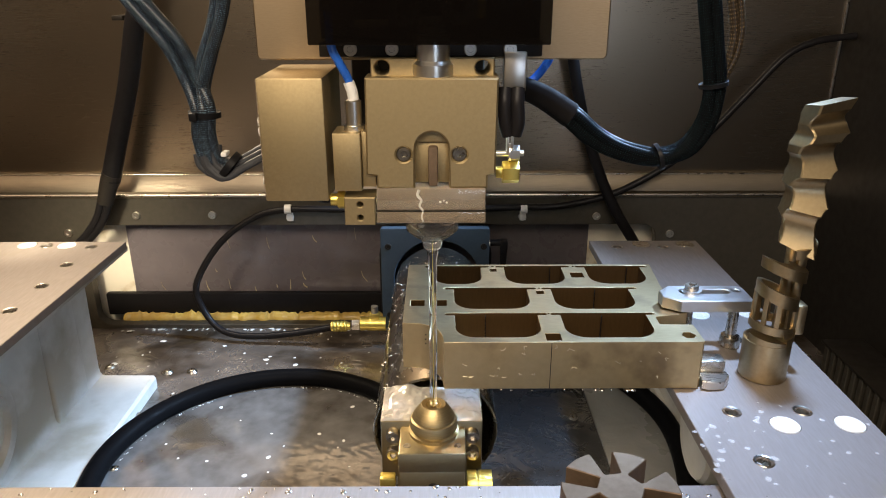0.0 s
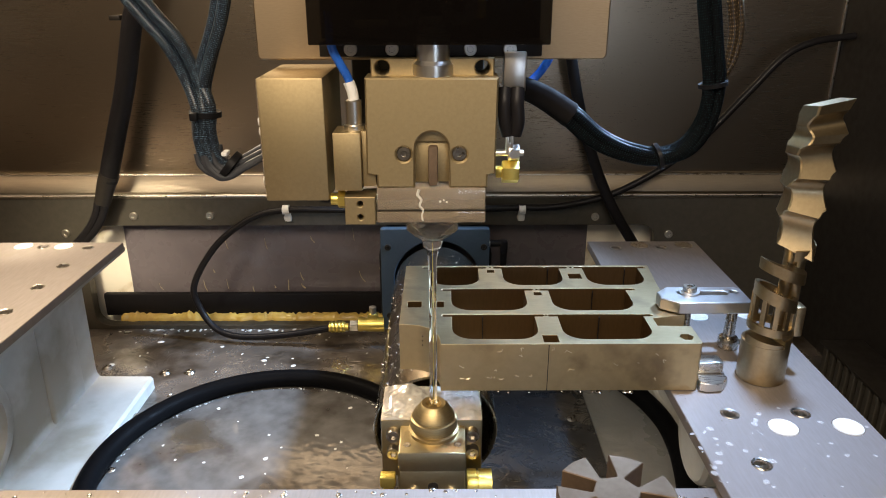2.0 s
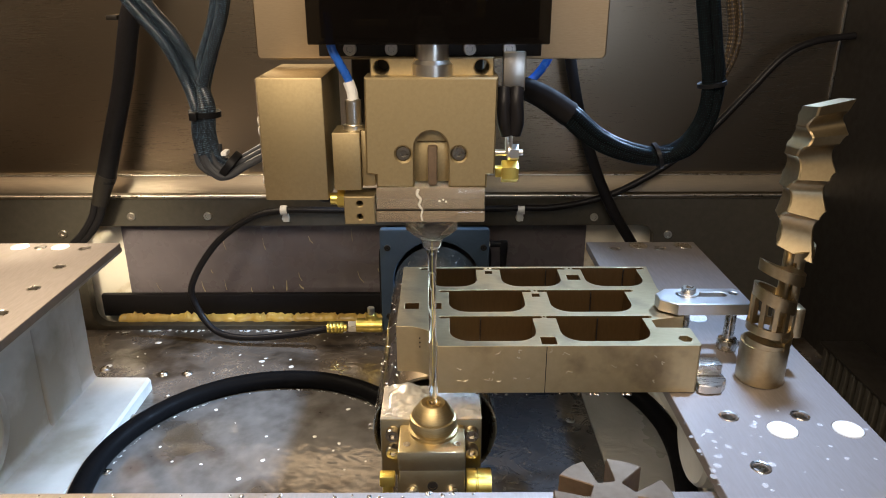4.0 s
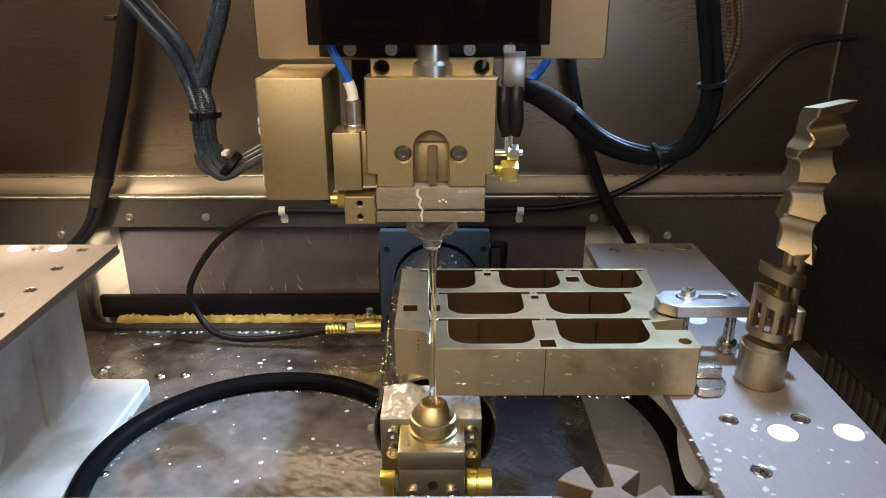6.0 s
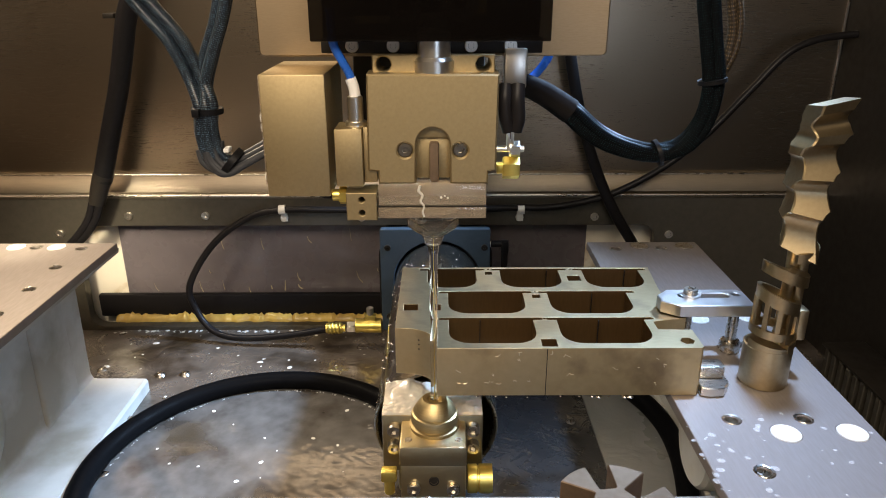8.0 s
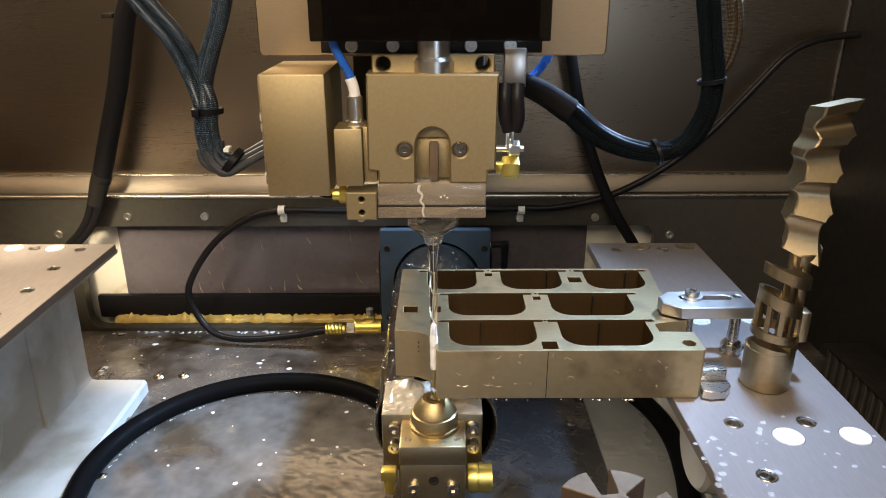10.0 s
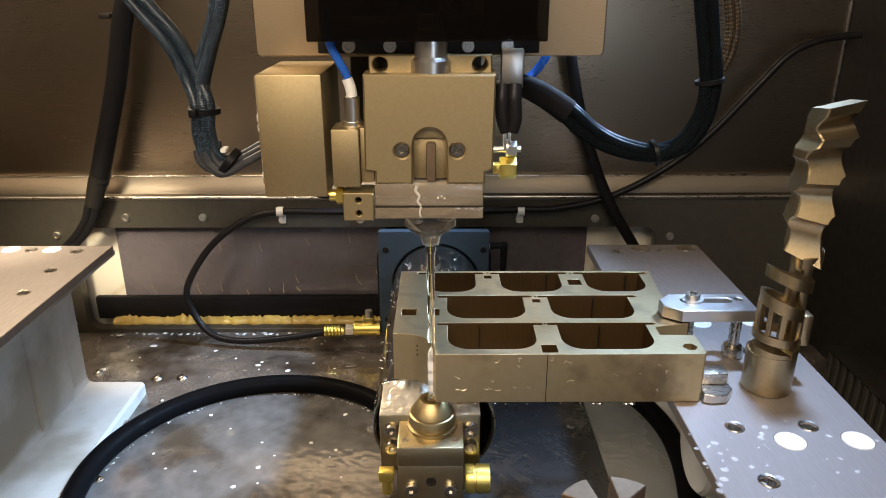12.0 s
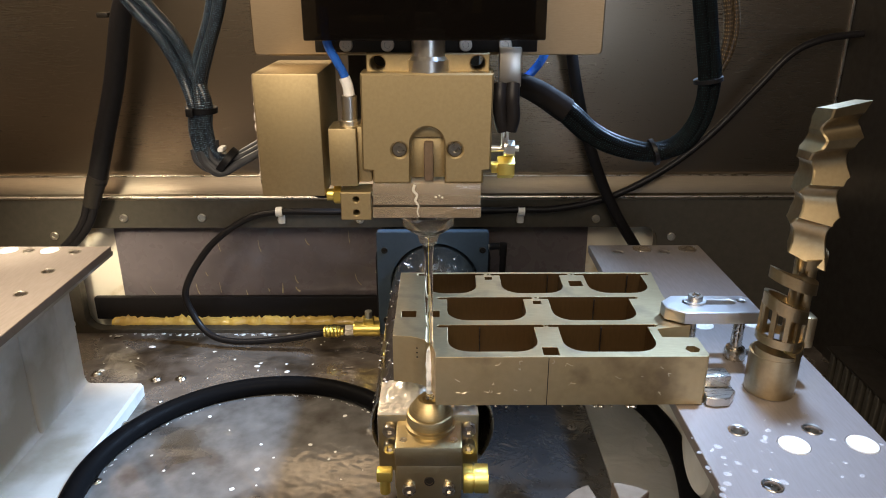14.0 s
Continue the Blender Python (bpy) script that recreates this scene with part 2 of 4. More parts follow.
def spline(points, steps=10):
    """Points along a smooth curve through the given ones."""
    P = [Vector(p) for p in points]
    P = [2 * P[0] - P[1], *P, 2 * P[-1] - P[-2]]
    out = []
    for i in range(1, len(P) - 2):
        a, b, c, d = P[i - 1:i + 3]
        for k in range(steps):
            t = k / steps
            out.append(0.5 * ((2 * b) + (c - a) * t + (2 * a - 5 * b + 4 * c - d) * t * t + (3 * b - a - 3 * c + d) * t ** 3))
    out.append(P[-2])
    return out


def tube(points, radius, n=14, steps=10, flat=1.0, twist=0.0):
    """A round hose through the points; radius may be one number or one for each end. It has UVs: along and around."""
    line = spline(points, steps)
    r0, r1 = radius if isinstance(radius, tuple) else (radius, radius)
    bm = bmesh.new()
    uv = bm.loops.layers.uv.new("UVMap")
    rings, along, length = [], [], 0.0
    side = None
    for i, p in enumerate(line):
        d = (line[min(i + 1, len(line) - 1)] - line[max(i - 1, 0)]).normalized()
        if side is None:
            side = d.orthogonal().normalized()
        side = (side - d * side.dot(d)).normalized()
        up = d.cross(side)
        r = r0 + (r1 - r0) * i / (len(line) - 1)
        if i:
            length += (p - line[i - 1]).length
        along.append(length)
        rings.append([bm.verts.new(p + side * (r * math.cos(2 * math.pi * k / n)) + up * (flat * r * math.sin(2 * math.pi * k / n))) for k in range(n)])
    for i in range(len(rings) - 1):
        for k in range(n):
            j = (k + 1) % n
            f = bm.faces.new((rings[i][k], rings[i][j], rings[i + 1][j], rings[i + 1][k]))
            for lp, (u, v) in zip(f.loops, ((along[i], k), (along[i], k + 1), (along[i + 1], k + 1), (along[i + 1], k))):
                lp[uv].uv = (u, v / n)
    bm.faces.new(rings[0][::-1])
    bm.faces.new(rings[-1])
    return bm


def hex_head(at, r, h, axis="z", dome=True):
    """A socket-head screw: a round head with a six-sided recess."""
    prof = [(r, 0), (r, h * 0.85), (r * 0.9, h), (r * 0.48, h)]
    bm = lathe(prof, n=24)
    a = bmesh.new()
    ring = [a.verts.new((r * 0.48 * math.cos(math.pi * i / 3), r * 0.48 * math.sin(math.pi * i / 3), h)) for i in range(6)]
    low = [a.verts.new((v.co.x, v.co.y, h * 0.68)) for v in ring]
    for i in range(6):
        a.faces.new((ring[i], ring[(i + 1) % 6], low[(i + 1) % 6], low[i]))
    a.faces.new(low)
    merge(bm, a)
    turn = {"z": Matrix(), "-y": pose(0, 0, 0, 90), "x": pose(0, 0, 0, 0, 90)}[axis]
    bm.transform(Matrix.Translation(at) @ turn)
    return bm


# ---- the machine's enclosure and tank ----
UPRIGHT = pose(0, 0, 0, 90)          # a slab drawn in x, z and standing in the x-z plane


def standing(outer, holes, y_front, y_back, bev=0.0):
    bm = slab(outer, holes, -y_back, -y_front, bev)
    bm.transform(UPRIGHT)
    return bm


def rect(x0, x1, y0, y1):
    return [(x0, y0), (x1, y0), (x1, y1), (x0, y1)]


FLOOR_Z = -0.225
# dark colour that holds the workpiece's shade on the floor
WETSHADE = surface("dark_wet_shade", (0.060, 0.060, 0.059), (0.030, 0.030, 0.031), 0.26, 0.0, 25, bump=0.05, coat=1.0, ripple=0.30)
X_L, X_R, Y_B = -0.95, 0.500, 0.585
structure = dict(kind="structure")
single("wall_back", standing(rect(X_L, X_R + 0.02, 0.02, 1.32), [], Y_B, Y_B + 0.02), SHEET, "brown-tinted brushed stainless steel back wall", "wall", **structure)
single("wall_back_lower", standing(rect(X_L, X_R, FLOOR_Z - 0.02, 0.0035), [rounded(-0.660, 0.250, -0.218, -0.0435, 0.022)], 0.562, 0.58, 0.0006), APRON,
               "dark steel apron with a long rounded opening", "wall", **structure)
bm = bmesh.new()
prof = [(Y_B, 0.0365), (Y_B - 0.0085, 0.0355), (Y_B - 0.0105, 0.0335), (0.5688, 0.0092), (0.5670, 0.0082), (0.5610, 0.0078), (0.5592, 0.0066), (0.5586, 0.0045), (0.5588, 0.0015), (0.562, 0.0005), (Y_B, 0.004)]
ends = [[bm.verts.new((x, y, z)) for y, z in prof] for x in (X_L, X_R)]
for i in range(len(prof)):
    j = (i + 1) % len(prof)
    bm.faces.new((ends[0][i], ends[0][j], ends[1][j], ends[1][i]))
bm.faces.new(ends[0]), bm.faces.new(ends[1][::-1])
single("ledge_trim", bm, LEDGE, "folded bright steel ledge along the back wall", "trim", **structure)
# bright steel rods added to draw the ledge's highlight lines
lip = merge(tube([(X_L, 0.5588, 0.0062), (-0.2, 0.5588, 0.0062), (X_R, 0.5588, 0.0062)], 0.0026, 14, 2), tube([(X_L, Y_B - 0.0098, 0.0352), (-0.2, Y_B - 0.0098, 0.0352), (X_R, Y_B - 0.0098, 0.0352)], 0.0011, 10, 2))
single("ledge_lip", lip, STEEL, "bright rods for the highlight lines on the folded ledge's edges", "trim", **structure)
single("corner_trim", box(X_R - 0.0030, X_R - 0.0005, Y_B - 0.004, Y_B, 0.04, 1.3, 0.0005), STEEL, "thin bright corner seam of the enclosure", "trim", **structure)
single("recess_wall", box(X_L, X_R, 0.609, 0.625, -0.30, 0.02, 0), ENCLOSURE, "cream painted wall behind the opening", "wall", **structure)
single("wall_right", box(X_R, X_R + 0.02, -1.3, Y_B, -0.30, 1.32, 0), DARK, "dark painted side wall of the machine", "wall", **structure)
single("wall_left", box(X_L - 0.02, X_L, -1.3, Y_B, -0.30, 1.32, 0), SHEET, "brushed steel side wall of the machine", "wall", **structure)
# unseen wall and roof, kept dark so the steel mirrors darkness
single("wall_front", box(X_L, X_R, -1.32, -1.30, -0.30, 1.32, 0), ROOM, "unseen dark wall behind the camera, added for reflections", "wall", **structure)
single("ceiling", box(X_L, X_R, -1.3, Y_B, 1.32, 1.34, 0), ROOM, "unseen dark roof, added for reflections", "ceiling", **structure)
single("floor", box(X_L, X_R, -1.3, 0.562, FLOOR_Z - 0.02, FLOOR_Z, 0), FLOOR, "wet stained steel tank floor with shallow water", "floor", **structure)
single("floor_plate", box(0.109, 0.30, -0.06, 0.53, FLOOR_Z, FLOOR_Z + 0.004, 0.001), GREYFLOOR, "wet light grey plate on the tank floor", "floor", **structure)
# thin dark sheet, paints the shade below the workpiece
single("floor_mat", box(-0.17, 0.1085, -0.09, 0.50, FLOOR_Z, FLOOR_Z + 0.0025, 0.001), WETSHADE, "dark wet sheet for the workpiece's shade on the tank floor", "mat", **structure)
single("tank_front_wall", box(X_L, 0.20, -0.270, -0.098, FLOOR_Z, -0.012, 0.002), PLATE, "brushed steel front rim of the tank with water drops", "wall", **structure)

DRIP = surface("dried_drip", (0.55, 0.47, 0.30), (0.42, 0.35, 0.22), 0.35, 0.0, 90, bump=0.05)
# sliding seal in the long opening
seal = thing("sliding_seal", "grey sliding panel with black rubber lip and rusty foam strip", "seal", (-0.22, 0.60, -0.12))
part("panel", box(-0.608, 0.151, 0.600, 0.606, -0.22, -0.02, 0.001), PANEL, seal)
part("rubber_lip", box(-0.655, 0.245, 0.588, 0.600, -0.213, -0.173, 0.003), RUBBER, seal, "black rubber lip")

# ---- work tables ----
TABLE_HOLES = [(0.138, -0.027), (0.194, -0.026), (0.137, -0.089), (0.1332, 0.343), (0.1907, 0.343), (0.190, 0.093)]
TABLE_PLUGS = [(0.172, -0.0445), (0.222, -0.044), (0.1707, 0.147), (0.2219, 0.150), (0.1664, 0.354), (0.223, 0.354)]
LEFT_HOLES = [(-0.539, 0.286), (-0.536, 0.223), (-0.5967, 0.352), (-0.538, 0.348), (-0.536, 0.160)]
LEFT_PLUGS = [(-0.6237, 0.355), (-0.572, 0.354)]


def work_table(label, x0, x1, y0, y1, holes, plugs, at):
    t = thing("work_table", label, "work table", at, group="work tables")
    loops = [circle(x, y, 0.0052, 18) for x, y in holes] + [circle(x, y, 0.0112, 28) for x, y in plugs]
    part("top_plate", slab(rect(x0, x1, y0, y1), loops, -0.010, 0.0, 0.0006), PLATE, t, "ground steel plate with threaded holes")
    for x, y in holes:
        part("hole_rim", lathe([(0.0074, 0.0003), (0.0070, 0.0008), (0.0056, 0.0004), (0.0050, -0.003), (0.0045, -0.012), (0, -0.012)], (x, y, 0), n=20), SCREW, t)
    return t


right_table = work_table("ground steel work table plate on a painted casting", 0.102, 0.241, -0.34, 0.367, TABLE_HOLES, TABLE_PLUGS, (0.17, 0.1, FLOOR_Z))
left_table = work_table("ground steel work table plate on a grey painted casting", -0.72, -0.502, -0.34, 0.368, LEFT_HOLES, LEFT_PLUGS, (-0.6, 0.1, FLOOR_Z))
WHITEPLUG = surface("pale_plug", (0.70, 0.69, 0.66), (0.60, 0.59, 0.56), 0.3, 0.0, 120, bump=0.03)
for x, y in TABLE_PLUGS + LEFT_PLUGS:
    single("table_plug", lathe([(0, 0), (0.0108, 0), (0.0110, -0.0004), (0.0110, -0.012), (0, -0.012)], (x, y, 0.0003), n=28), STEEL if x > 0 and y > 0.3 else WHITEPLUG,
           "pale round plastic plug set flush in the table plate", "plug", group="table plugs", at=(x, y, -0.012))


def casting(t, edge, side, y0, y1, inset=0.0605, toe=0.0):
    """The painted support under a table: a cove below the plate, an upright web, a foot, and a round boss on the web."""
    s = side
    prof = [(0.003, -0.0102)] + [(0.004 + (inset - 0.0065) * math.sin(radians(a)), -0.0160 - 0.040 * (1 - math.cos(radians(a)))) for a in range(0, 91, 10)]
    prof += [(inset, -0.194), (inset - 0.0012, -0.2005), (inset - 0.0035, -0.2042), (max(inset - 0.008, toe + 0.004), -0.2056), (toe + 0.003, -0.2060), (toe, -0.2100), (toe, FLOOR_Z), (inset + 0.04, FLOOR_Z), (inset + 0.04, -0.0102)]
    bm = bmesh.new()
    ends = [[bm.verts.new((edge - s * x, y, z)) for x, z in prof] for y in (y0, y1)]
    for k in range(len(prof)):
        m = (k + 1) % len(prof)
        bm.faces.new((ends[0][k], ends[0][m], ends[1][m], ends[1][k]))
    bm.faces.new(ends[0]), bm.faces.new(ends[1][::-1])
    part("casting", bm, CAST, t, "grey painted casting")
    boss = lathe([(0.066, 0.0), (0.064, 0.007), (0.060, 0.009), (0.050, 0.009), (0.047, 0.003), (0, 0.003)], n=48)
    boss.transform(Matrix.Translation((edge - s * (inset - 0.0005), 0.115, -0.125)) @ pose(0, 0, 0, 0, 90 * s))
    part("boss", boss, CAST, t)


casting(left_table, -0.502, 1, -0.32, 0.378, 0.073, -0.0053)
part("rib", box(-0.5790, -0.5700, 0.2560, 0.3360, -0.2040, -0.0640, 0.0040, 3), CAST, left_table, "shallow rib cast on the web")
casting(right_table, 0.102, -1, -0.32, 0.362, 0.108, 0.100)
part("side_boss", lathe([(0, 0.0), (0.041, 0.0), (0.045, 0.004), (0.046, 0.012), (0.046, 0.034), (0, 0.034)], (0.178, 0.135, -0.142), "x", 44), CAST, right_table, "round cream boss on the casting")

# ---- the workpiece ----
WZ0, WZ1 = 0.0008, 0.044
GROW = 1.0377                        # the outline below is drawn about (-0.084, -0.495) and enlarged to its true size


def grown(pts, k=GROW):
    return [(-0.084 + (x + 0.084) * k, -0.495 + (y + 0.495) * k) for x, y in pts]


def pocket(x0, x1, y0, y1, ear=0.007, r=0.017):
    """A tray-shaped pocket with small ears at its straight far side."""
    e = 0.004
    pts = [(x0 - ear, y1), (x0 - ear - 0.002, y1 - e / 2), (x0 - ear, y1 - e), (x0, y1 - e)]
    for i in range(7):
        a = radians(180 + 90 * i / 6)
        pts.append((x0 + r + r * math.cos(a), y0 + r + r * math.sin(a)))
    for i in range(7):
        a = radians(270 + 90 * i / 6)
        pts.append((x1 - r + r * math.cos(a), y0 + r + r * math.sin(a)))
    pts += [(x1, y1 - e), (x1 + ear, y1 - e), (x1 + ear + 0.002, y1 - e / 2), (x1 + ear, y1)]
    return pts


outer = [(-0.0885, -0.0115), (0.1140, -0.0115), (0.1160, -0.0095), (0.1160, 0.0185), (0.0890, 0.0195), (0.0890, 0.0330), (0.1180, 0.0400), (0.1180, 0.0590),
         (0.1070, 0.0640), (0.1070, 0.0800), (0.1120, 0.0850), (0.1120, 0.1010), (0.1160, 0.1510), (-0.1225, 0.1510), (-0.1225, 0.0229), (-0.1083, 0.0215), (-0.1033, 0.0196), (-0.0980, 0.0162), (-0.0941, 0.0119), (-0.0912, 0.0061), (-0.0895, -0.0006), (-0.0885, -0.0080)]
WELLS = [pocket(-0.098, -0.052, 0.1030, 0.1475), pocket(-0.029, 0.027, 0.1030, 0.1475), pocket(0.050, 0.104, 0.1030, 0.1475),
         pocket(-0.079, -0.0125, 0.0495, 0.0945), pocket(0.0095, 0.0800, 0.0490, 0.0945),
         pocket(-0.079, -0.0095, -0.0030, 0.0410), pocket(0.0100, 0.0820, -0.0035, 0.0410)]
WINDOWS = [rect(-0.0075, 0.0045, -0.0085, 0.0035), rect(-0.1173, -0.1050, 0.0555, 0.0675), rect(-0.0950, -0.0855, 0.0555, 0.0675), rect(-0.0435, -0.0365, 0.1330, 0.1400),
           rect(0.0335, 0.0455, 0.1180, 0.1300), rect(-0.0045, 0.0025, 0.0800, 0.0870), circle(-0.0400, 0.1465, 0.0013, 10), circle(-0.0010, 0.0930, 0.0013, 10),
           circle(0.0003, 0.0395, 0.0013, 10), circle(0.0390, 0.1455, 0.0013, 10), circle(0.1065, 0.0, 0.0056, 6)]
work = thing("workpiece", "thick ground tool steel block with tray-shaped wire-cut pockets", "workpiece", (0.0, 0.07, WZ0))
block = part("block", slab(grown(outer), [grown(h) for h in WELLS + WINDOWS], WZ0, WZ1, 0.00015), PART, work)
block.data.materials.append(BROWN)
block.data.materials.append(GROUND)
# upward faces take a darker steel that tones down the lamps' light
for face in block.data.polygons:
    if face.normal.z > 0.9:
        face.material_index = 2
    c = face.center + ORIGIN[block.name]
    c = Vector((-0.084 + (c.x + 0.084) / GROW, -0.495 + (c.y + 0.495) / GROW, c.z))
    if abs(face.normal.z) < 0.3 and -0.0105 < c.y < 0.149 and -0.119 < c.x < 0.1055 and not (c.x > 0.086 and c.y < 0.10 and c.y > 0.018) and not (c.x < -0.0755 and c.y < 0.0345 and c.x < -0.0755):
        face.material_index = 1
part("slit", box(-0.0013, -0.0007, 0.0065, 0.0095, WZ0 + 0.0002, WZ1 - 0.0008, 0), RUBBER, work, "narrow dark wire-cut slit")
for x, y in ((-0.053, 0.0375), (0.045, 0.0375), (0.0165, 0.1440), (0.092, 0.1440), (0.050, 0.0910)):
    gx, gy = grown([(x, y)])[0]
    part("slit", box(gx - 0.0003, gx + 0.0003, gy - 0.0012, gy + 0.0008, WZ0 + 0.0004, WZ1 - 0.0008, 0), RUBBER, work, "narrow dark wire-cut slit")
for k in range(3):
    part("dot_hole", lathe([(0, 0.0002), (0.0007, 0.0002), (0.0007, 0), (0, 0)], (-0.1040, 0.0388, 0.0345 - 0.0042 * k), "y", 10), RUBBER, work, "tiny dark dot")
rnd = random.Random(23)
SCUFF = surface("pale_scuff", (0.66, 0.58, 0.42), (0.55, 0.48, 0.34), 0.35, 0.6, 300, bump=0.1)
for k in range(22):
    x0, z0 = rnd.uniform(-0.075, 0.02) if k < 17 else rnd.uniform(0.02, 0.115), rnd.uniform(0.010, 0.040)
    run, rise, bow = rnd.uniform(-0.004, 0.006), rnd.uniform(-0.003, 0.003), rnd.uniform(-0.002, 0.002)
    part("scuff", tube([(x0, 0.0067, z0), (x0 + run * 0.5 + bow, 0.0066, z0 + rise * 0.5 - bow), (x0 + run, 0.0067, z0 + rise)], rnd.uniform(0.0002, 0.00045), 6, 4), SCUFF, work, "pale scratch or dried splash")
rnd = random.Random(19)
for k in range(15):
    x0, z0 = rnd.uniform(-0.605, -0.19), rnd.uniform(-0.165, -0.045) if k % 3 else rnd.uniform(-0.17, -0.13)
    fall, drift = rnd.uniform(0.004, 0.024), rnd.uniform(-0.001, 0.010)
    thick = rnd.uniform(0.0004, 0.0020)
    line_up = [(x0, 0.5993, z0), (x0 + drift * 0.3, 0.5993, z0 - fall * 0.55), (x0 + drift, 0.5993, z0 - fall)]
    part("drip", tube(line_up, (thick * 0.45, thick), 8, 4), DRIP, seal, "yellowish dried drip")


# ---- the upper wire head (x, y from the wire, z from the table) ----
# the head's steel again, its dimmer reflections put into the colour
MOUNT = surface("dimmed_mount_steel", (0.37, 0.285, 0.185), (0.315, 0.24, 0.155), 0.46, 1.0, 300, (1, 1, 8), 0.012, rough_var=0.05)
head = thing("upper_wire_head", "satin steel upper wire guide head with clear nozzle block", "machine head")
part("mounting_plate", standing(rounded(-0.126, 0.127, 0.2645, 0.52, 0.004), [], 0.028, 0.036, 0.001), MOUNT, head)
part("column", box(-0.075, 0.075, 0.040, 0.16, 0.2800, 0.60, 0.003), BLAST, head)
# unseen block, sized to keep work_lamp off the left casting's web
part("ram", box(-0.062, 0.040, 0.056, 0.54, 0.170, 0.60, 0.003), DARK, head, "unseen dark ram, added to shade the left casting")
part("cover_back", box(-0.0765, 0.0755, 0.012, 0.022, 0.2805, 0.42, 0.001), DARK, head)
cover = part("cover", box(-0.0775, 0.0765, -0.0360, -0.0325, 0.2800, 0.42, 0.001), ACRYLIC, head, "smoky acrylic cover")
for x, z, rr in ((-0.0185, 0.3010, 0.0115), (0.0190, 0.3025, 0.0125), (0.0480, 0.3200, 0.0100), (-0.0500, 0.3180, 0.0090)):
    part("wire_roller", lathe([(rr * 0.35, 0.0), (rr, 0.0), (rr, 0.003), (rr * 0.84, 0.0045), (rr, 0.006), (rr, 0.009), (rr * 0.35, 0.009)], (x, 0.002, z), "y", 32, True), SCREW, head, "steel wire guide roller")
part("inner_block", box(-0.008, 0.010, -0.006, 0.012, 0.2830, 0.2960, 0.001), SCREW, head)
part("inner_label", box(0.028, 0.037, -0.004, 0.0, 0.2950, 0.3080, 0.0006), BRASS, head)
part("inner_clip", box(-0.052, -0.028, -0.004, 0.004, 0.2890, 0.2940, 0.001), BLAST, head)
cover_bar = part("cover_bar", box(-0.0745, 0.0745, -0.012, 0.024, 0.2705, 0.2805, 0.001), DARK, head, "black bar with screws")
for x in (-0.0534, -0.0258, 0.0263, 0.0528):
    part("screw", hex_head((x, -0.012, 0.2755), 0.0044, 0.003, "-y"), CHROME, cover_bar)
part("spindle", lathe([(0, 0.255), (0.0135, 0.255), (0.0135, 0.2665), (0.0112, 0.269), (0.0112, 0.285), (0, 0.285)], (0.0015, -0.0165, 0), n=36), CHROME, head, "bright turned spindle")
part("shoulder", standing(rect(-0.0402, 0.0424, 0.20, 0.2705), [circle(-0.0325, 0.2640, 0.0050), circle(0.0345, 0.2640, 0.0050)], -0.018, 0.012, 0.0008), BLAST, head)
slot = [(0.0123, 0.1850)] + [(0.0005 + 0.0112 * math.cos(radians(a)), 0.2125 + 0.0112 * math.sin(radians(a))) for a in range(0, 181, 15)] + [(-0.0113, 0.1850)]
body_outline = [(0.0385, 0.1850), (0.0385, 0.1935), (0.0437, 0.1945), (0.0446, 0.2590), (-0.0432, 0.2590), (-0.0441, 0.1945), (-0.0372, 0.1935), (-0.0372, 0.1850)] + slot[::-1]
guide = part("guide_body", standing(body_outline, [circle(-0.0185, 0.2083, 0.0052), circle(0.0191, 0.2083, 0.0052)], -0.031, -0.004, 0.0012), BLAST, head)
part("slot_back", box(-0.0125, 0.0135, -0.0225, -0.006, 0.1870, 0.2155, 0.0006), BLAST, head, "bright slot insert")
part("slot_top", box(-0.0125, 0.0135, -0.0250, -0.006, 0.2158, 0.2245, 0.0006), BLAST, head)
part("wire_pin", box(-0.0020, 0.0045, -0.029, -0.012, 0.1855, 0.2130, 0.0014), MATTE, head, "dark guide pin")
for x in (-0.0185, 0.0191):
    part("screw", hex_head((x, -0.026, 0.2083), 0.0048, 0.004, "-y"), SCREW, guide)
part("nozzle_block", box(-0.0378, 0.0374, -0.031, 0.028, 0.1690, 0.1845, 0.001), CLEAR, head, "clear acrylic nozzle block")
part("nozzle_plate", box(-0.0382, 0.0376, -0.0315, 0.028, 0.1598, 0.1686, 0.001), CLEAR, head, "clear acrylic plate")
part("nozzle", lathe([(0.0030, 0.160), (0.0195, 0.160), (0.0195, 0.1455), (0.0165, 0.1425), (0.0085, 0.1370), (0.0065, 0.1300), (0.0045, 0.1285), (0.0030, 0.1300)], n=40), NOZ, head, "clear wet flushing nozzle")
AIR = surface("trapped_air", (0.88, 0.86, 0.80), (0.76, 0.73, 0.66), 0.3, 0.0, 200, bump=0.3, alpha=0.55)
part("water_seam", tube([(-0.0085, -0.0312, 0.1838), (-0.0095, -0.0314, 0.1800), (-0.0070, -0.0314, 0.1765), (-0.0082, -0.0314, 0.1725), (-0.0060, -0.0316, 0.1690), (-0.0068, -0.0318, 0.1650), (-0.0060, -0.0318, 0.1612)], (0.0011, 0.0006), 8, 4), AIR, head, "pale seam of trapped water in the acrylic")
for x, z, r in ((0.0060, 0.1752, 0.0009), (0.0085, 0.1762, 0.0007), (0.0105, 0.1748, 0.0008)):
    part("bubble", lathe([(0, r * 0.6), (r * 0.7, r * 0.4), (r, 0), (0, 0)], (x, -0.0312, z), "y", 10), AIR, head, "small pale bubble")
part("block_seam", box(-0.0380, 0.0374, -0.0318, -0.0300, 0.1684, 0.1692, 0), DARK, head, "dark joint between the acrylic plates")
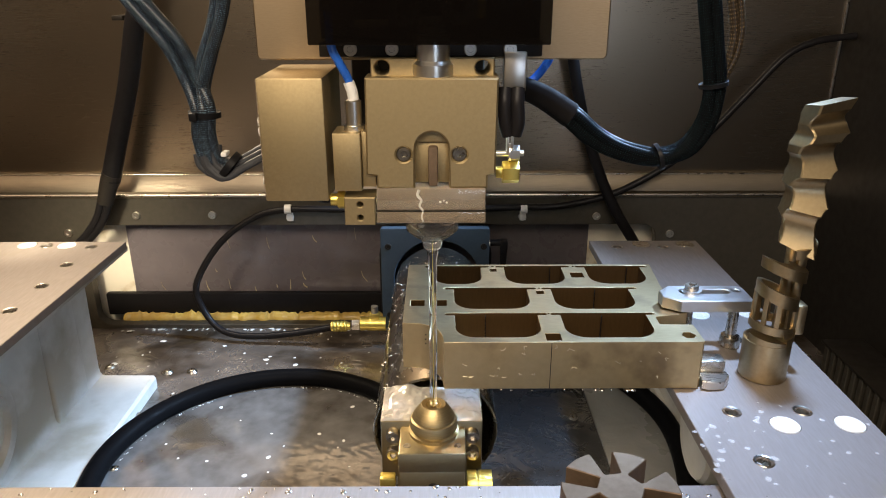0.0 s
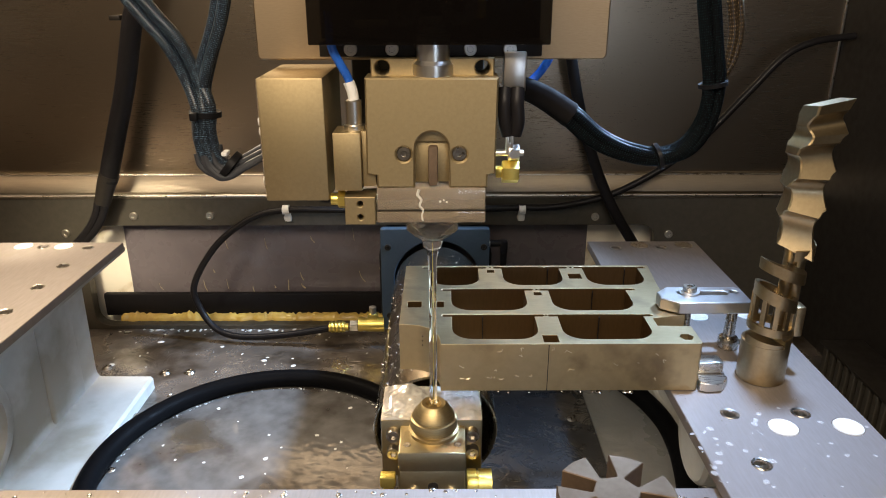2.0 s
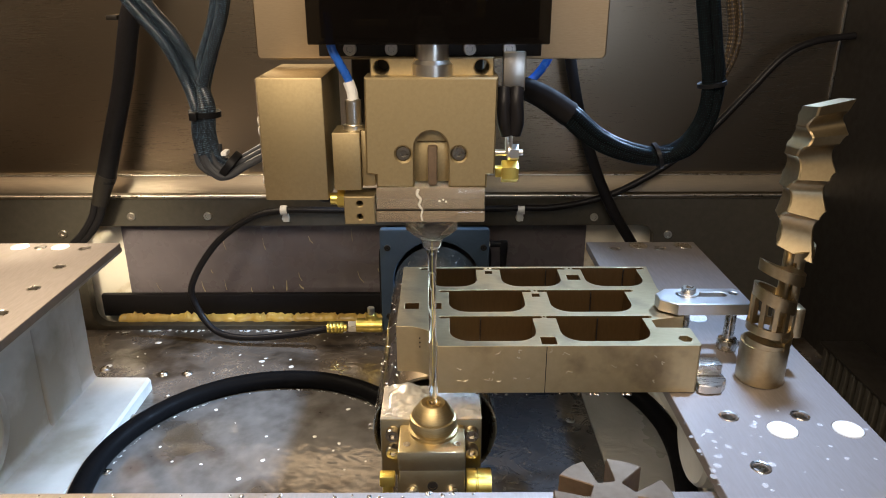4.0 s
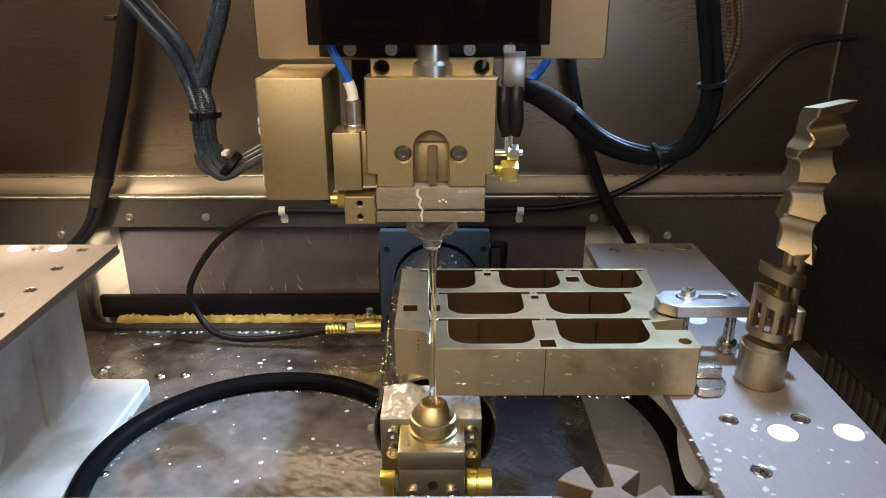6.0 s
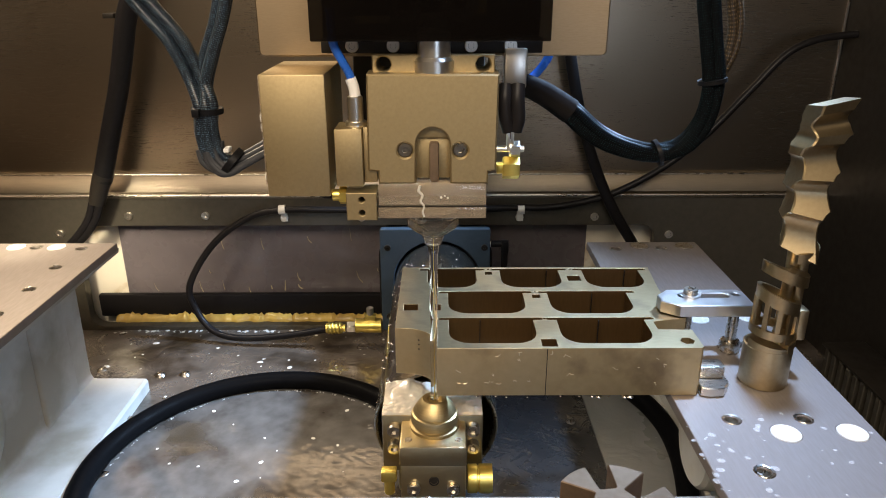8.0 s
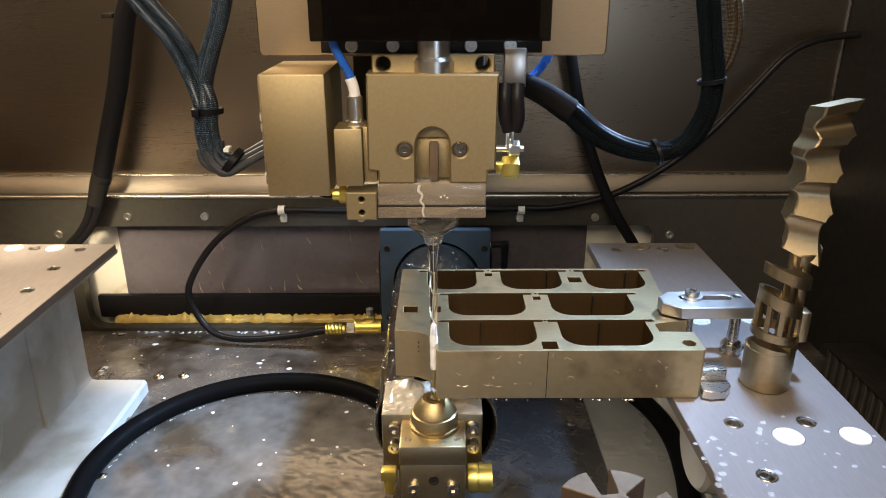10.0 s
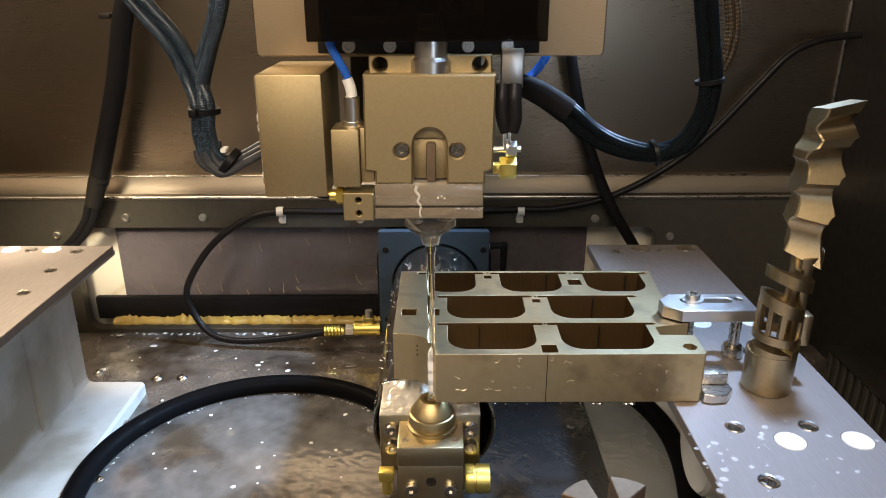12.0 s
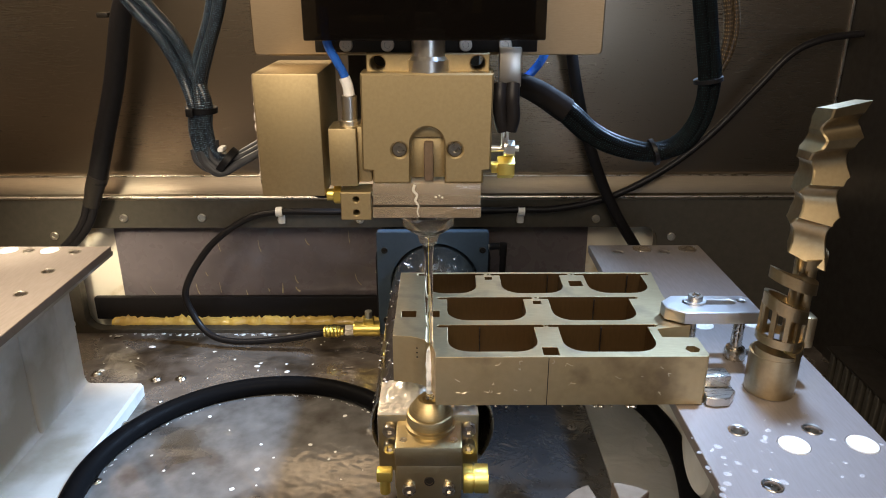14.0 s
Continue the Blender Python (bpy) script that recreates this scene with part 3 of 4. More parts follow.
sensor = part("sensor_box", box(-0.1140, -0.0705, -0.031, 0.050, 0.1758, 0.2592, 0.0012), BLAST, head, "plain satin steel box")
part("flange", box(-0.1195, -0.1143, -0.012, 0.050, 0.1790, 0.2560, 0.001), CLEAR, sensor)
for z in (0.1850, 0.2200, 0.2270):
    part("side_screw", lathe([(0, 0.0016), (0.0030, 0.0016), (0.0033, 0), (0, 0)], (-0.1200, -0.008, z), "x", 16), WHITE, sensor)
small = part("side_block", box(-0.0662, -0.0475, -0.031, -0.004, 0.1830, 0.2230, 0.0008), BLAST, head)
part("side_spacer", box(-0.0472, -0.0380, -0.027, -0.004, 0.1850, 0.2235, 0.0008), BLAST, head)
part("connector", lathe([(0.0072, 0.2230), (0.0072, 0.2262), (0.0054, 0.2265), (0.0054, 0.2425), (0.0048, 0.2430), (0, 0.2430)], (-0.0525, -0.018, 0), n=24), CHROME, head, "bright threaded connector")
part("signal_tube", tube([(-0.0525, -0.018, 0.246), (-0.0550, -0.019, 0.257), (-0.0600, -0.0225, 0.268), (-0.0645, -0.024, 0.279), (-0.0655, -0.024, 0.300)], 0.0029, 12), BLUEHOSE, head, "blue signal tube")
part("tube_sleeve", tube([(-0.0522, -0.018, 0.2430), (-0.0530, -0.018, 0.2490), (-0.0550, -0.018, 0.2550)], 0.0038, 14, 4), WHITE, head, "white printed sleeve")
manifold = part("manifold", standing(rect(-0.0600, -0.0388, 0.1590, 0.1790), [circle(-0.0492, 0.1740, 0.0021, 16), circle(-0.0492, 0.1645, 0.0021, 16)], -0.033, -0.010, 0.0006), BLAST, head)
part("brass_fitting", merge(lathe([(0, 0), (0.0066, 0), (0.0066, 0.005), (0, 0.005)], (-0.0655, -0.022, 0.1745), "x", 6), lathe([(0, -0.005), (0.0042, -0.005), (0.0042, 0.006), (0, 0.006)], (-0.0655, -0.022, 0.1745), "x", 16)), BRASS, head, "brass hose fitting")
part("fluid_tube", tube([(-0.068, -0.022, 0.1745), (-0.080, -0.015, 0.1735), (-0.095, 0.03, 0.174)], 0.0024, 10), RUBBER, head, "black tube")
part("bracket", box(0.0490, 0.0640, -0.016, -0.006, 0.2480, 0.2740, 0.001), CHROME, head, "bright steel bracket")
for dx in (0.0, 0.0085):
    part("lead", tube([(0.0500 + dx, -0.016, 0.2500), (0.0495 + dx, -0.020, 0.241), (0.0503 + dx, -0.021, 0.2285), (0.0528 + dx * 0.5, -0.02, 0.2195)], 0.0048, 14), RUBBER, head, "thick black power lead")
part("lug", merge(merge(lathe([(0, 0), (0.0062, 0), (0.0062, 0.0014), (0, 0.0014)], (0.0530, -0.020, 0.2075), "x", 20), box(0.0512, 0.0532, -0.0235, -0.0175, 0.2075, 0.2215, 0.0005)), box(0.0545, 0.0562, -0.0232, -0.0175, 0.2085, 0.2212, 0.0005)), CHROME, head, "crimped cable lugs")
part("terminal_nut", merge(lathe([(0, 0), (0.0058, 0), (0.0058, 0.006), (0, 0.006)], (0.0545, -0.020, 0.2068), "x", 6), lathe([(0, -0.012), (0.0022, -0.012), (0.0022, 0.009), (0, 0.009)], (0.0545, -0.020, 0.2068), "x", 14)), CHROME, head, "bright hexagon nut")
part("brass_plug", merge(lathe([(0, 0), (0.0076, 0), (0.0080, 0.001), (0.0080, 0.0105), (0.0074, 0.0115), (0, 0.0115)], (0.0490, -0.020, 0.1935), "x", 6), box(0.0445, 0.0500, -0.024, -0.016, 0.1900, 0.1970, 0.001)), BRASS, head, "yellow brass plug")

TUBE = surface("wet_bright_tube", (0.52, 0.49, 0.43), (0.40, 0.37, 0.31), 0.26, 1.0, 30, (4, 1, 4), 0.06, coat=0.5, stain=(0.30, 0.25, 0.18), stain_scale=12)
# ---- the lower arm ----
arm = thing("lower_wire_arm", "wet steel lower wire arm with domed nozzle", "machine arm")
part("arm_tube", lathe([(0.0635, 0.48), (0.0635, 0.113), (0.0620, 0.111), (0.0600, 0.113), (0.0600, 0.30), (0.0, 0.30)], (0.0, 0, -0.113), "z", 56), TUBE, arm, "wet steel tube")
ob = arm.children[0]
ob.data.transform(Matrix.Translation((0, 0, -0.113)) @ pose(0, 0, 0, -90) @ Matrix.Translation((0, 0, 0.113)))
holder = part("nozzle_holder", box(-0.0450, 0.0410, 0.006, 0.060, -0.085, -0.0280, 0.002), BLOCK, arm)
part("holder_neck", box(-0.036, 0.036, 0.058, 0.30, -0.150, -0.062, 0.003), BLOCK, arm)
nozzle_seat = part("nozzle_seat", box(-0.0283, 0.0262, -0.031, 0.034, -0.0520, -0.0335, 0.0016), BLOCK, arm)
front_block = part("front_block", box(-0.0275, 0.0255, -0.0295, 0.034, -0.1100, -0.0522, 0.0008), BLOCK, arm)
part("dome_nozzle", lathe([(0.0, -0.0120), (0.0040, -0.0120), (0.0062, -0.0075), (0.0098, -0.0068), (0.0110, -0.0078), (0.0172, -0.0165), (0.0178, -0.0185), (0.0172, -0.0192), (0.0190, -0.0200), (0.0196, -0.0215), (0.0196, -0.0275), (0.0184, -0.0285), (0.0184, -0.0298), (0.0208, -0.0305), (0.0208, -0.0338), (0.0, -0.0340)], n=44), BRONZE, arm, "turned bronze dome nozzle")
for x, z in ((-0.0345, -0.0400), (0.0325, -0.0400), (0.0325, -0.0570), (-0.0345, -0.0570)):
    part("screw", hex_head((x, 0.006, z), 0.0058, 0.007, "-y"), SCREW, holder)
for x in (-0.0171, 0.0153):
    part("screw", hex_head((x, -0.0295, -0.0735), 0.0055, 0.005, "-y"), SCREW, front_block)
for x in (-0.0215, 0.0195):
    part("screw", hex_head((x, -0.020, -0.0345), 0.0030, 0.0016), SCREW, nozzle_seat)
part("port", lathe([(0.0030, 0.0012), (0.0042, 0.0012), (0.0042, -0.0005), (0.0, -0.0005), (0.0, 0.0002), (0.0030, 0.0002)], (-0.0005, -0.0295, -0.0668), "y", 20), DARK, front_block, "small dark port")
part("brass_fitting", merge(box(-0.0450, -0.0320, -0.018, -0.008, -0.0780, -0.0680, 0.0012), lathe([(0, 0), (0.0045, 0), (0.0045, 0.016), (0, 0.016)], (-0.0385, -0.012, -0.092), "z", 14)), BRASS, arm, "brass elbow fitting")
part("brass_nut", merge(lathe([(0, 0), (0.0115, 0), (0.0122, 0.001), (0.0122, 0.008), (0.0110, 0.0085), (0.0110, 0.0095), (0.0122, 0.010), (0.0122, 0.021), (0, 0.021)], (0.0275, -0.010, -0.0800), "x", 28), bmesh.new()), BRASS, arm, "knurled brass nut")

# ---- wire and flushing water ----
wire = single("cutting_wire", lathe([(0, -0.01), (0.00022, -0.01), (0.00022, 0.135), (0, 0.135)], n=8), BRASS, "thin taut brass cutting wire", "wire")
jet = single("water_jet", lathe([(0.0010, 0.1300), (0.0047, 0.1300), (0.0034, 0.1200), (0.0030, 0.1000), (0.0031, 0.0800), (0.0027, 0.0600), (0.0031, 0.0400), (0.0029, 0.0200), (0.0031, 0.0040), (0.0030, -0.0020), (0.0034, -0.0070), (0.0010, -0.0072)], n=20), WATER,
             "clear column of flushing water round the wire", "water jet")

# the lamp's glint low on the jet, modelled as a white body
GLINTWHITE = surface("jet_glint_white", (0.95, 0.96, 0.98), (0.88, 0.90, 0.93), 0.16, 0.0, 160, (1, 1, 0.3), 0.2, alpha=0.92)
jet_glint = single("white_water", lathe([(0, -0.003), (0.0024, -0.002), (0.0033, 0.003), (0.0026, 0.008), (0.0034, 0.014), (0.0028, 0.019), (0.0035, 0.025), (0.0026, 0.031), (0.0018, 0.037), (0, 0.0425)], n=16), GLINTWHITE,
               "white body for the jet's glint where it meets the cut", "water jet")

# ---- arm seal on the back wall ----
collar = thing("arm_seal_plate", "blue-grey painted square seal plate round the arm", "seal plate", (-0.092, 0.55, -0.11))
part("plate", standing(rounded(-0.1765, -0.0125, -0.195, -0.0285, 0.004), [circle(-0.0912, -0.1130, 0.0655, 48)], 0.500, 0.512, 0.001), BLUEPAINT, collar)
part("bellows", standing(rounded(-0.180, -0.008, -0.198, -0.045, 0.03), [circle(-0.0912, -0.1130, 0.0655, 48)], 0.513, 0.605, 0.002), RUBBER, collar, "black rubber bellows")
for x, z in ((-0.1650, -0.0570), (-0.0210, -0.0570), (-0.1650, -0.170), (-0.0210, -0.170)):
    part("screw", hex_head((x, 0.5, z), 0.0048, 0.003, "-y"), DARK, collar)


# ---- hoses and cable bundles ----
def braid(name, dark, bright, along=0.0035, around=26):
    """A braided sleeve: rows of small meshes over a dark core, their glints painted bright."""
    m = bpy.data.materials.new(name)
    m.use_nodes = True
    nt, L = m.node_tree, m.node_tree.links
    b = nt.nodes["Principled BSDF"]
    uv = nt.nodes.new("ShaderNodeUVMap")
    uv.uv_map = "UVMap"
    mp = nt.nodes.new("ShaderNodeMapping")
    mp.inputs["Scale"].default_value = (1 / along, around, 1)
    mp.inputs["Rotation"].default_value = (0, 0, 0.0)
    L.new(uv.outputs["UV"], mp.inputs["Vector"])
    vo = nt.nodes.new("ShaderNodeTexVoronoi")
    vo.inputs["Scale"].default_value = 1.0
    vo.inputs["Randomness"].default_value = 0.12
    L.new(mp.outputs["Vector"], vo.inputs["Vector"])
    cut = nt.nodes.new("ShaderNodeMapRange")
    cut.inputs["From Min"].default_value, cut.inputs["From Max"].default_value = 0.16, 0.30
    cut.inputs["To Min"].default_value, cut.inputs["To Max"].default_value = 1, 0
    L.new(vo.outputs["Distance"], cut.inputs["Value"])
    n = nt.nodes.new("ShaderNodeTexNoise")
    n.inputs["Scale"].default_value = 60
    mul = nt.nodes.new("ShaderNodeMath")
    mul.operation = "MULTIPLY"
    # patches where the lamp's glints are painted on the meshes
    lift = nt.nodes.new("ShaderNodeMapRange")
    lift.inputs["From Min"].default_value, lift.inputs["From Max"].default_value = 0.46, 0.58
    L.new(n.outputs["Fac"], lift.inputs["Value"])
    L.new(cut.outputs["Result"], mul.inputs[0])
    L.new(lift.outputs["Result"], mul.inputs[1])
    mix = nt.nodes.new("ShaderNodeMix")
    mix.data_type = "RGBA"
    mix.inputs["A"].default_value, mix.inputs["B"].default_value = (*dark, 1), (*bright, 1)
    L.new(mul.outputs[0], mix.inputs["Factor"])
    L.new(mix.outputs["Result"], b.inputs["Base Color"])
    bp = nt.nodes.new("ShaderNodeBump")
    bp.inputs["Strength"].default_value, bp.inputs["Distance"].default_value = 0.7, 0.0008
    L.new(cut.outputs["Result"], bp.inputs["Height"])
    L.new(bp.outputs["Normal"], b.inputs["Normal"])
    b.inputs["Roughness"].default_value = 0.28
    b.inputs["Specular IOR Level"].default_value = 0.3
    return m


BRAID = braid("braided_sleeve", (0.006, 0.009, 0.015), (0.34, 0.52, 0.68), 0.0014, 26)
DARKBRAID = braid("black_braided_sleeve", (0.0035, 0.0038, 0.0046), (0.020, 0.045, 0.05), 0.0019, 22)
DARKBRAID.node_tree.nodes["Principled BSDF"].inputs["IOR"].default_value = 1.06
TANBRAID = braid("tan_braided_sleeve", (0.02, 0.014, 0.008), (0.34, 0.24, 0.12), 0.0030, 14)
SHRINK = surface("shrink_sleeve", (0.012, 0.011, 0.011), (0.009, 0.008, 0.008), 0.8, 0.0, 150, bump=0.05, spec=0.02)
TIE = surface("black_nylon", (0.007, 0.007, 0.008), None, 0.42, 0.0, 200, bump=0.0, spec=0.15)

left_bundle = thing("cable_bundle", "dark braided cable sleeves tied together beside the head", "cables", group="cable bundles")


def strands(parent, name, points, radius, count, spread, mat, seed, label=""):
    """Several thin braided cables laid side by side along one line."""
    rnd = random.Random(seed)
    for i in range(count):
        a = 2 * math.pi * i / count + rnd.random()
        off = Vector((spread * math.cos(a), spread * 0.75 * math.sin(a), spread * 0.5 * math.sin(a + 0.6)))
        part(name, tube([Vector(p) + off * (0.85 + 0.3 * rnd.random()) for p in points], radius, 12, 9), mat, parent, label)


A = [(-0.2099, 0.0235, 0.3104), (-0.1984, 0.0235, 0.2955), (-0.1851, 0.0235, 0.2775), (-0.1744, 0.0235, 0.2519), (-0.1678, 0.0235, 0.2295)]
B = [(-0.1451, 0.0235, 0.3103), (-0.1505, 0.0235, 0.2908), (-0.1600, 0.0235, 0.2677), (-0.1680, 0.0235, 0.2438), (-0.1700, 0.0235, 0.2295)]
J = [(-0.1660, 0.0185, 0.2470), (-0.1666, 0.0185, 0.2310), (-0.1684, 0.0185, 0.2117), (-0.1640, 0.0185, 0.1935), (-0.1516, 0.0185, 0.1880), (-0.1360, 0.0185, 0.1960), (-0.1130, 0.0185, 0.2080)]
strands(left_bundle, "sleeve", [(-0.2250, 0.0235, 0.335), *A[:-1], *J[1:4], (-0.1560, 0.0200, 0.1890)], 0.0040, 5, 0.0050, BRAID, 1)
strands(left_bundle, "sleeve", [(-0.1420, 0.0235, 0.335), *B[:-1], *J[1:4], (-0.1560, 0.0200, 0.1890)], 0.0040, 4, 0.0044, BRAID, 2)
GREYCABLE = surface("grey_cable_jacket", (0.045, 0.047, 0.052), (0.028, 0.029, 0.033), 0.42, 0.0, 200, bump=0.05, spec=0.2)
strands(left_bundle, "conductor", [(-0.1672, 0.0190, 0.2010), (-0.1640, 0.0180, 0.1915), (-0.1530, 0.0175, 0.1850), (-0.1370, 0.0175, 0.1930), (-0.1120, 0.0175, 0.2060)], 0.0025, 11, 0.0076, GREYCABLE, 8, "dark grey cable")
for p, q in (((-0.1662, 0.021, 0.2290), (-0.1664, 0.021, 0.2250)), ((-0.1530, 0.0185, 0.1905), (-0.1490, 0.0185, 0.1872))):
    part("cable_tie", tube([p, ((Vector(p) + Vector(q)) / 2), q], 0.0116, 22, 3), TIE, left_bundle, "black cable tie")
part("tie_head", box(-0.1735, -0.1680, 0.006, 0.012, 0.2240, 0.2300, 0.0008), TIE, left_bundle)
part("tie_head", box(-0.1535, -0.1495, 0.006, 0.016, 0.1985, 0.2015, 0.0006), WHITE, left_bundle, "pale tie end")

right_bundle = thing("cable_bundle", "dark braided cable loop hanging behind the head", "cables", group="cable bundles")
R = [(0.0884, 0.0435, 0.2330), (0.1059, 0.0435, 0.2212), (0.1243, 0.0435, 0.2059), (0.1472, 0.0435, 0.1948), (0.1765, 0.0435, 0.1890), (0.1968, 0.0435, 0.1957),
     (0.2094, 0.0435, 0.2167), (0.2122, 0.0435, 0.2444), (0.2071, 0.0435, 0.2732), (0.1994, 0.0435, 0.3094), (0.195, 0.0435, 0.335)]
strands(right_bundle, "sleeve", R, 0.0050, 4, 0.0048, DARKBRAID, 4)
part("sheath", tube([(0.0640, 0.040, 0.2440), (0.0760, 0.042, 0.2395), (0.0884, 0.0435, 0.2330), (0.1059, 0.0435, 0.2215)], (0.0080, 0.0098), 18), SHRINK, right_bundle, "black shrink sheath")
strands(right_bundle, "sleeve", [(0.2170, 0.0485, 0.2440), (0.2250, 0.0485, 0.2620), (0.2271, 0.0485, 0.2800), (0.2242, 0.0485, 0.2980), (0.2140, 0.0485, 0.335)], 0.0036, 2, 0.0026, TANBRAID, 5, "tan braided sleeve")
for i, (a, b) in enumerate(((4, 5), (7, 8))):
    p, q = Vector(R[a]), Vector(R[b])
    d = (q - p).normalized() * 0.0015
    part("cable_tie", tube([p - d, p, p + d], 0.0108, 22, 3), TIE, right_bundle, "black cable tie")
part("air_tube", tube([(0.0930, 0.0535, 0.275), (0.0880, 0.0535, 0.2610), (0.0799, 0.0535, 0.2497), (0.0700, 0.050, 0.2420)], 0.0032, 12), BLUEHOSE, right_bundle, "blue air tube")

hose = thing("wall_hose", "thick black hose hanging down the back wall", "hose", (-0.56, 0.53, 0.1))
part("hose", tube([(-0.4930, 0.53, 0.36), (-0.5007, 0.53, 0.3024), (-0.5145, 0.53, 0.2641), (-0.5374, 0.53, 0.1795), (-0.5653, 0.53, 0.0980), (-0.5854, 0.53, 0.0381)], 0.0138, 18), RUBBER, hose)
part("sheath", tube([(-0.5820, 0.53, 0.0480), (-0.5910, 0.53, 0.0280), (-0.5998, 0.53, 0.0028)], (0.0146, 0.0115), 18, 6), DARK, hose, "grey shrink sheath")
for dx in (-0.006, 0.005):
    part("lead", tube([(-0.5976 + dx, 0.53, 0.0117), (-0.6130 + dx, 0.532, -0.0242), (-0.6480 + dx, 0.54, -0.0620), (-0.7050 + dx, 0.55, -0.1000)], 0.0058, 12), RUBBER, hose)
part("clip", box(-0.5440, -0.5290, 0.525, 0.585, 0.2670, 0.2735, 0.001), DARK, hose)

cable = thing("wall_cable", "black cable sagging down the back wall", "cable", (0.15, 0.54, 0.1))
part("cable", tube([(0.09, 0.545, 0.33), (0.0938, 0.54, 0.2473), (0.1020, 0.54, 0.1928), (0.1209, 0.54, 0.1196), (0.1492, 0.54, 0.0425), (0.1780, 0.535, -0.0157), (0.2137, 0.54, -0.0715), (0.232, 0.56, -0.11)], 0.0082, 16), RUBBER, cable)

line = thing("fluid_line", "thin black fluid hose clipped along the back wall", "hose", (-0.2, 0.545, 0.0))
part("hose", tube([(0.4990, 0.548, 0.2430), (0.4780, 0.547, 0.2412), (0.4395, 0.545, 0.2348), (0.4025, 0.545, 0.2154), (0.3612, 0.545, 0.1676), (0.3039, 0.545, 0.1014), (0.2421, 0.545, 0.0498), (0.1683, 0.545, 0.0100),
                   (0.0914, 0.545, -0.0079), (0.0348, 0.545, -0.0095), (-0.0218, 0.545, -0.0113), (-0.1614, 0.545, -0.0130), (-0.2486, 0.545, -0.0125), (-0.3270, 0.545, -0.0125),
                   (-0.3804, 0.545, -0.0251), (-0.4376, 0.540, -0.0669), (-0.4796, 0.535, -0.1320), (-0.4730, 0.530, -0.1740), (-0.4459, 0.520, -0.2056), (-0.4015, 0.510, -0.2130), (-0.3284, 0.505, -0.2060), (-0.2597, 0.50, -0.1920)], 0.0052, 14), RUBBER, line)
for x in (-0.3270, 0.0366):
    part("clip", tube([(x - 0.005, 0.545, -0.0120), (x, 0.545, -0.0120), (x + 0.005, 0.545, -0.0118)], 0.0074, 18, 3), WHITE, line, "white plastic clip")
    part("clip_tab", box(x - 0.005, x + 0.005, 0.5535, 0.5560, -0.0340, -0.0120, 0.0006), WHITE, line)

valve = thing("brass_coupling", "brass hose coupling with a steel nut", "coupling", (-0.22, 0.50, -0.188))
part("ferrule", lathe([(0, 0), (0.0080, 0)] + [(0.0082 + 0.0014 * (k % 3 == 2), 0.0018 * k + 0.001) for k in range(14)] + [(0.0060, 0.026), (0.0060, 0.030), (0, 0.030)], (-0.2640, 0.50, -0.1905), "x", 20), BRASS, valve)
part("nut", lathe([(0, 0), (0.0090, 0), (0.0090, 0.012), (0, 0.012)], (-0.2310, 0.50, -0.1885), "x", 6), CHROME, valve, "bright steel nut")
part("body", merge(lathe([(0, 0), (0.0110, 0), (0.0115, 0.003), (0.0105, 0.009), (0.0115, 0.016), (0.0115, 0.040), (0, 0.040)], (-0.2180, 0.50, -0.1860), "x", 12), box(-0.203, -0.187, 0.494, 0.506, -0.178, -0.1665, 0.002)), BRASS, valve)
part("stem", lathe([(0, 0), (0.0055, 0), (0.0055, 0.012), (0, 0.012)], (-0.195, 0.5, -0.168), "z", 12), CHROME, valve)

elbow = thing("air_fitting", "small black elbow fitting beside the seal plate", "fitting", (0.005, 0.51, -0.06))
part("elbow", merge(tube([(-0.011, 0.506, -0.054), (0.004, 0.505, -0.0535), (0.009, 0.505, -0.0580), (0.0095, 0.505, -0.080), (0.0080, 0.51, -0.125)], 0.0052, 12), box(0.0035, 0.0150, 0.499, 0.511, -0.068, -0.048, 0.002)), RUBBER, elbow)
part("nipple", lathe([(0, 0), (0.0042, 0), (0.0042, 0.012), (0, 0.012)], (-0.0125, 0.506, -0.054), "x", 12), CHROME, elbow)

WETHOSE = surface("wet_black_hose", (0.0045, 0.0045, 0.005), (0.003, 0.003, 0.0035), 0.48, 0.0, 120, bump=0.10, spec=0.03, rough_var=0.2)
single("coiled_hose", tube([(-0.2974 + 0.1945 * math.cos(radians(a)), 0.1895 + 0.1945 * math.sin(radians(a)), FLOOR_Z + 0.0122) for a in range(20, 236, 12)], 0.0124, 16, 4), WETHOSE,
                   "thick black hose lying in a ring on the tank floor", "hose", group="floor hoses", at=(-0.305, 0.195, FLOOR_Z))
single("coiled_hose", tube([(0.02, 0.470, FLOOR_Z + 0.0105), (0.09, 0.440, FLOOR_Z + 0.012), (0.145, 0.392, FLOOR_Z + 0.0155), (0.178, 0.335, FLOOR_Z + 0.0155), (0.194, 0.282, FLOOR_Z + 0.0155), (0.197, 0.226, FLOOR_Z + 0.0155), (0.189, 0.164, FLOOR_Z + 0.0155), (0.172, 0.10, FLOOR_Z + 0.0155), (0.14, 0.03, FLOOR_Z + 0.0155)], 0.0122, 16, 6), WETHOSE,
       "thick black hose lying in an arc on the tank floor", "hose", group="floor hoses", at=(0.17, 0.2, FLOOR_Z))

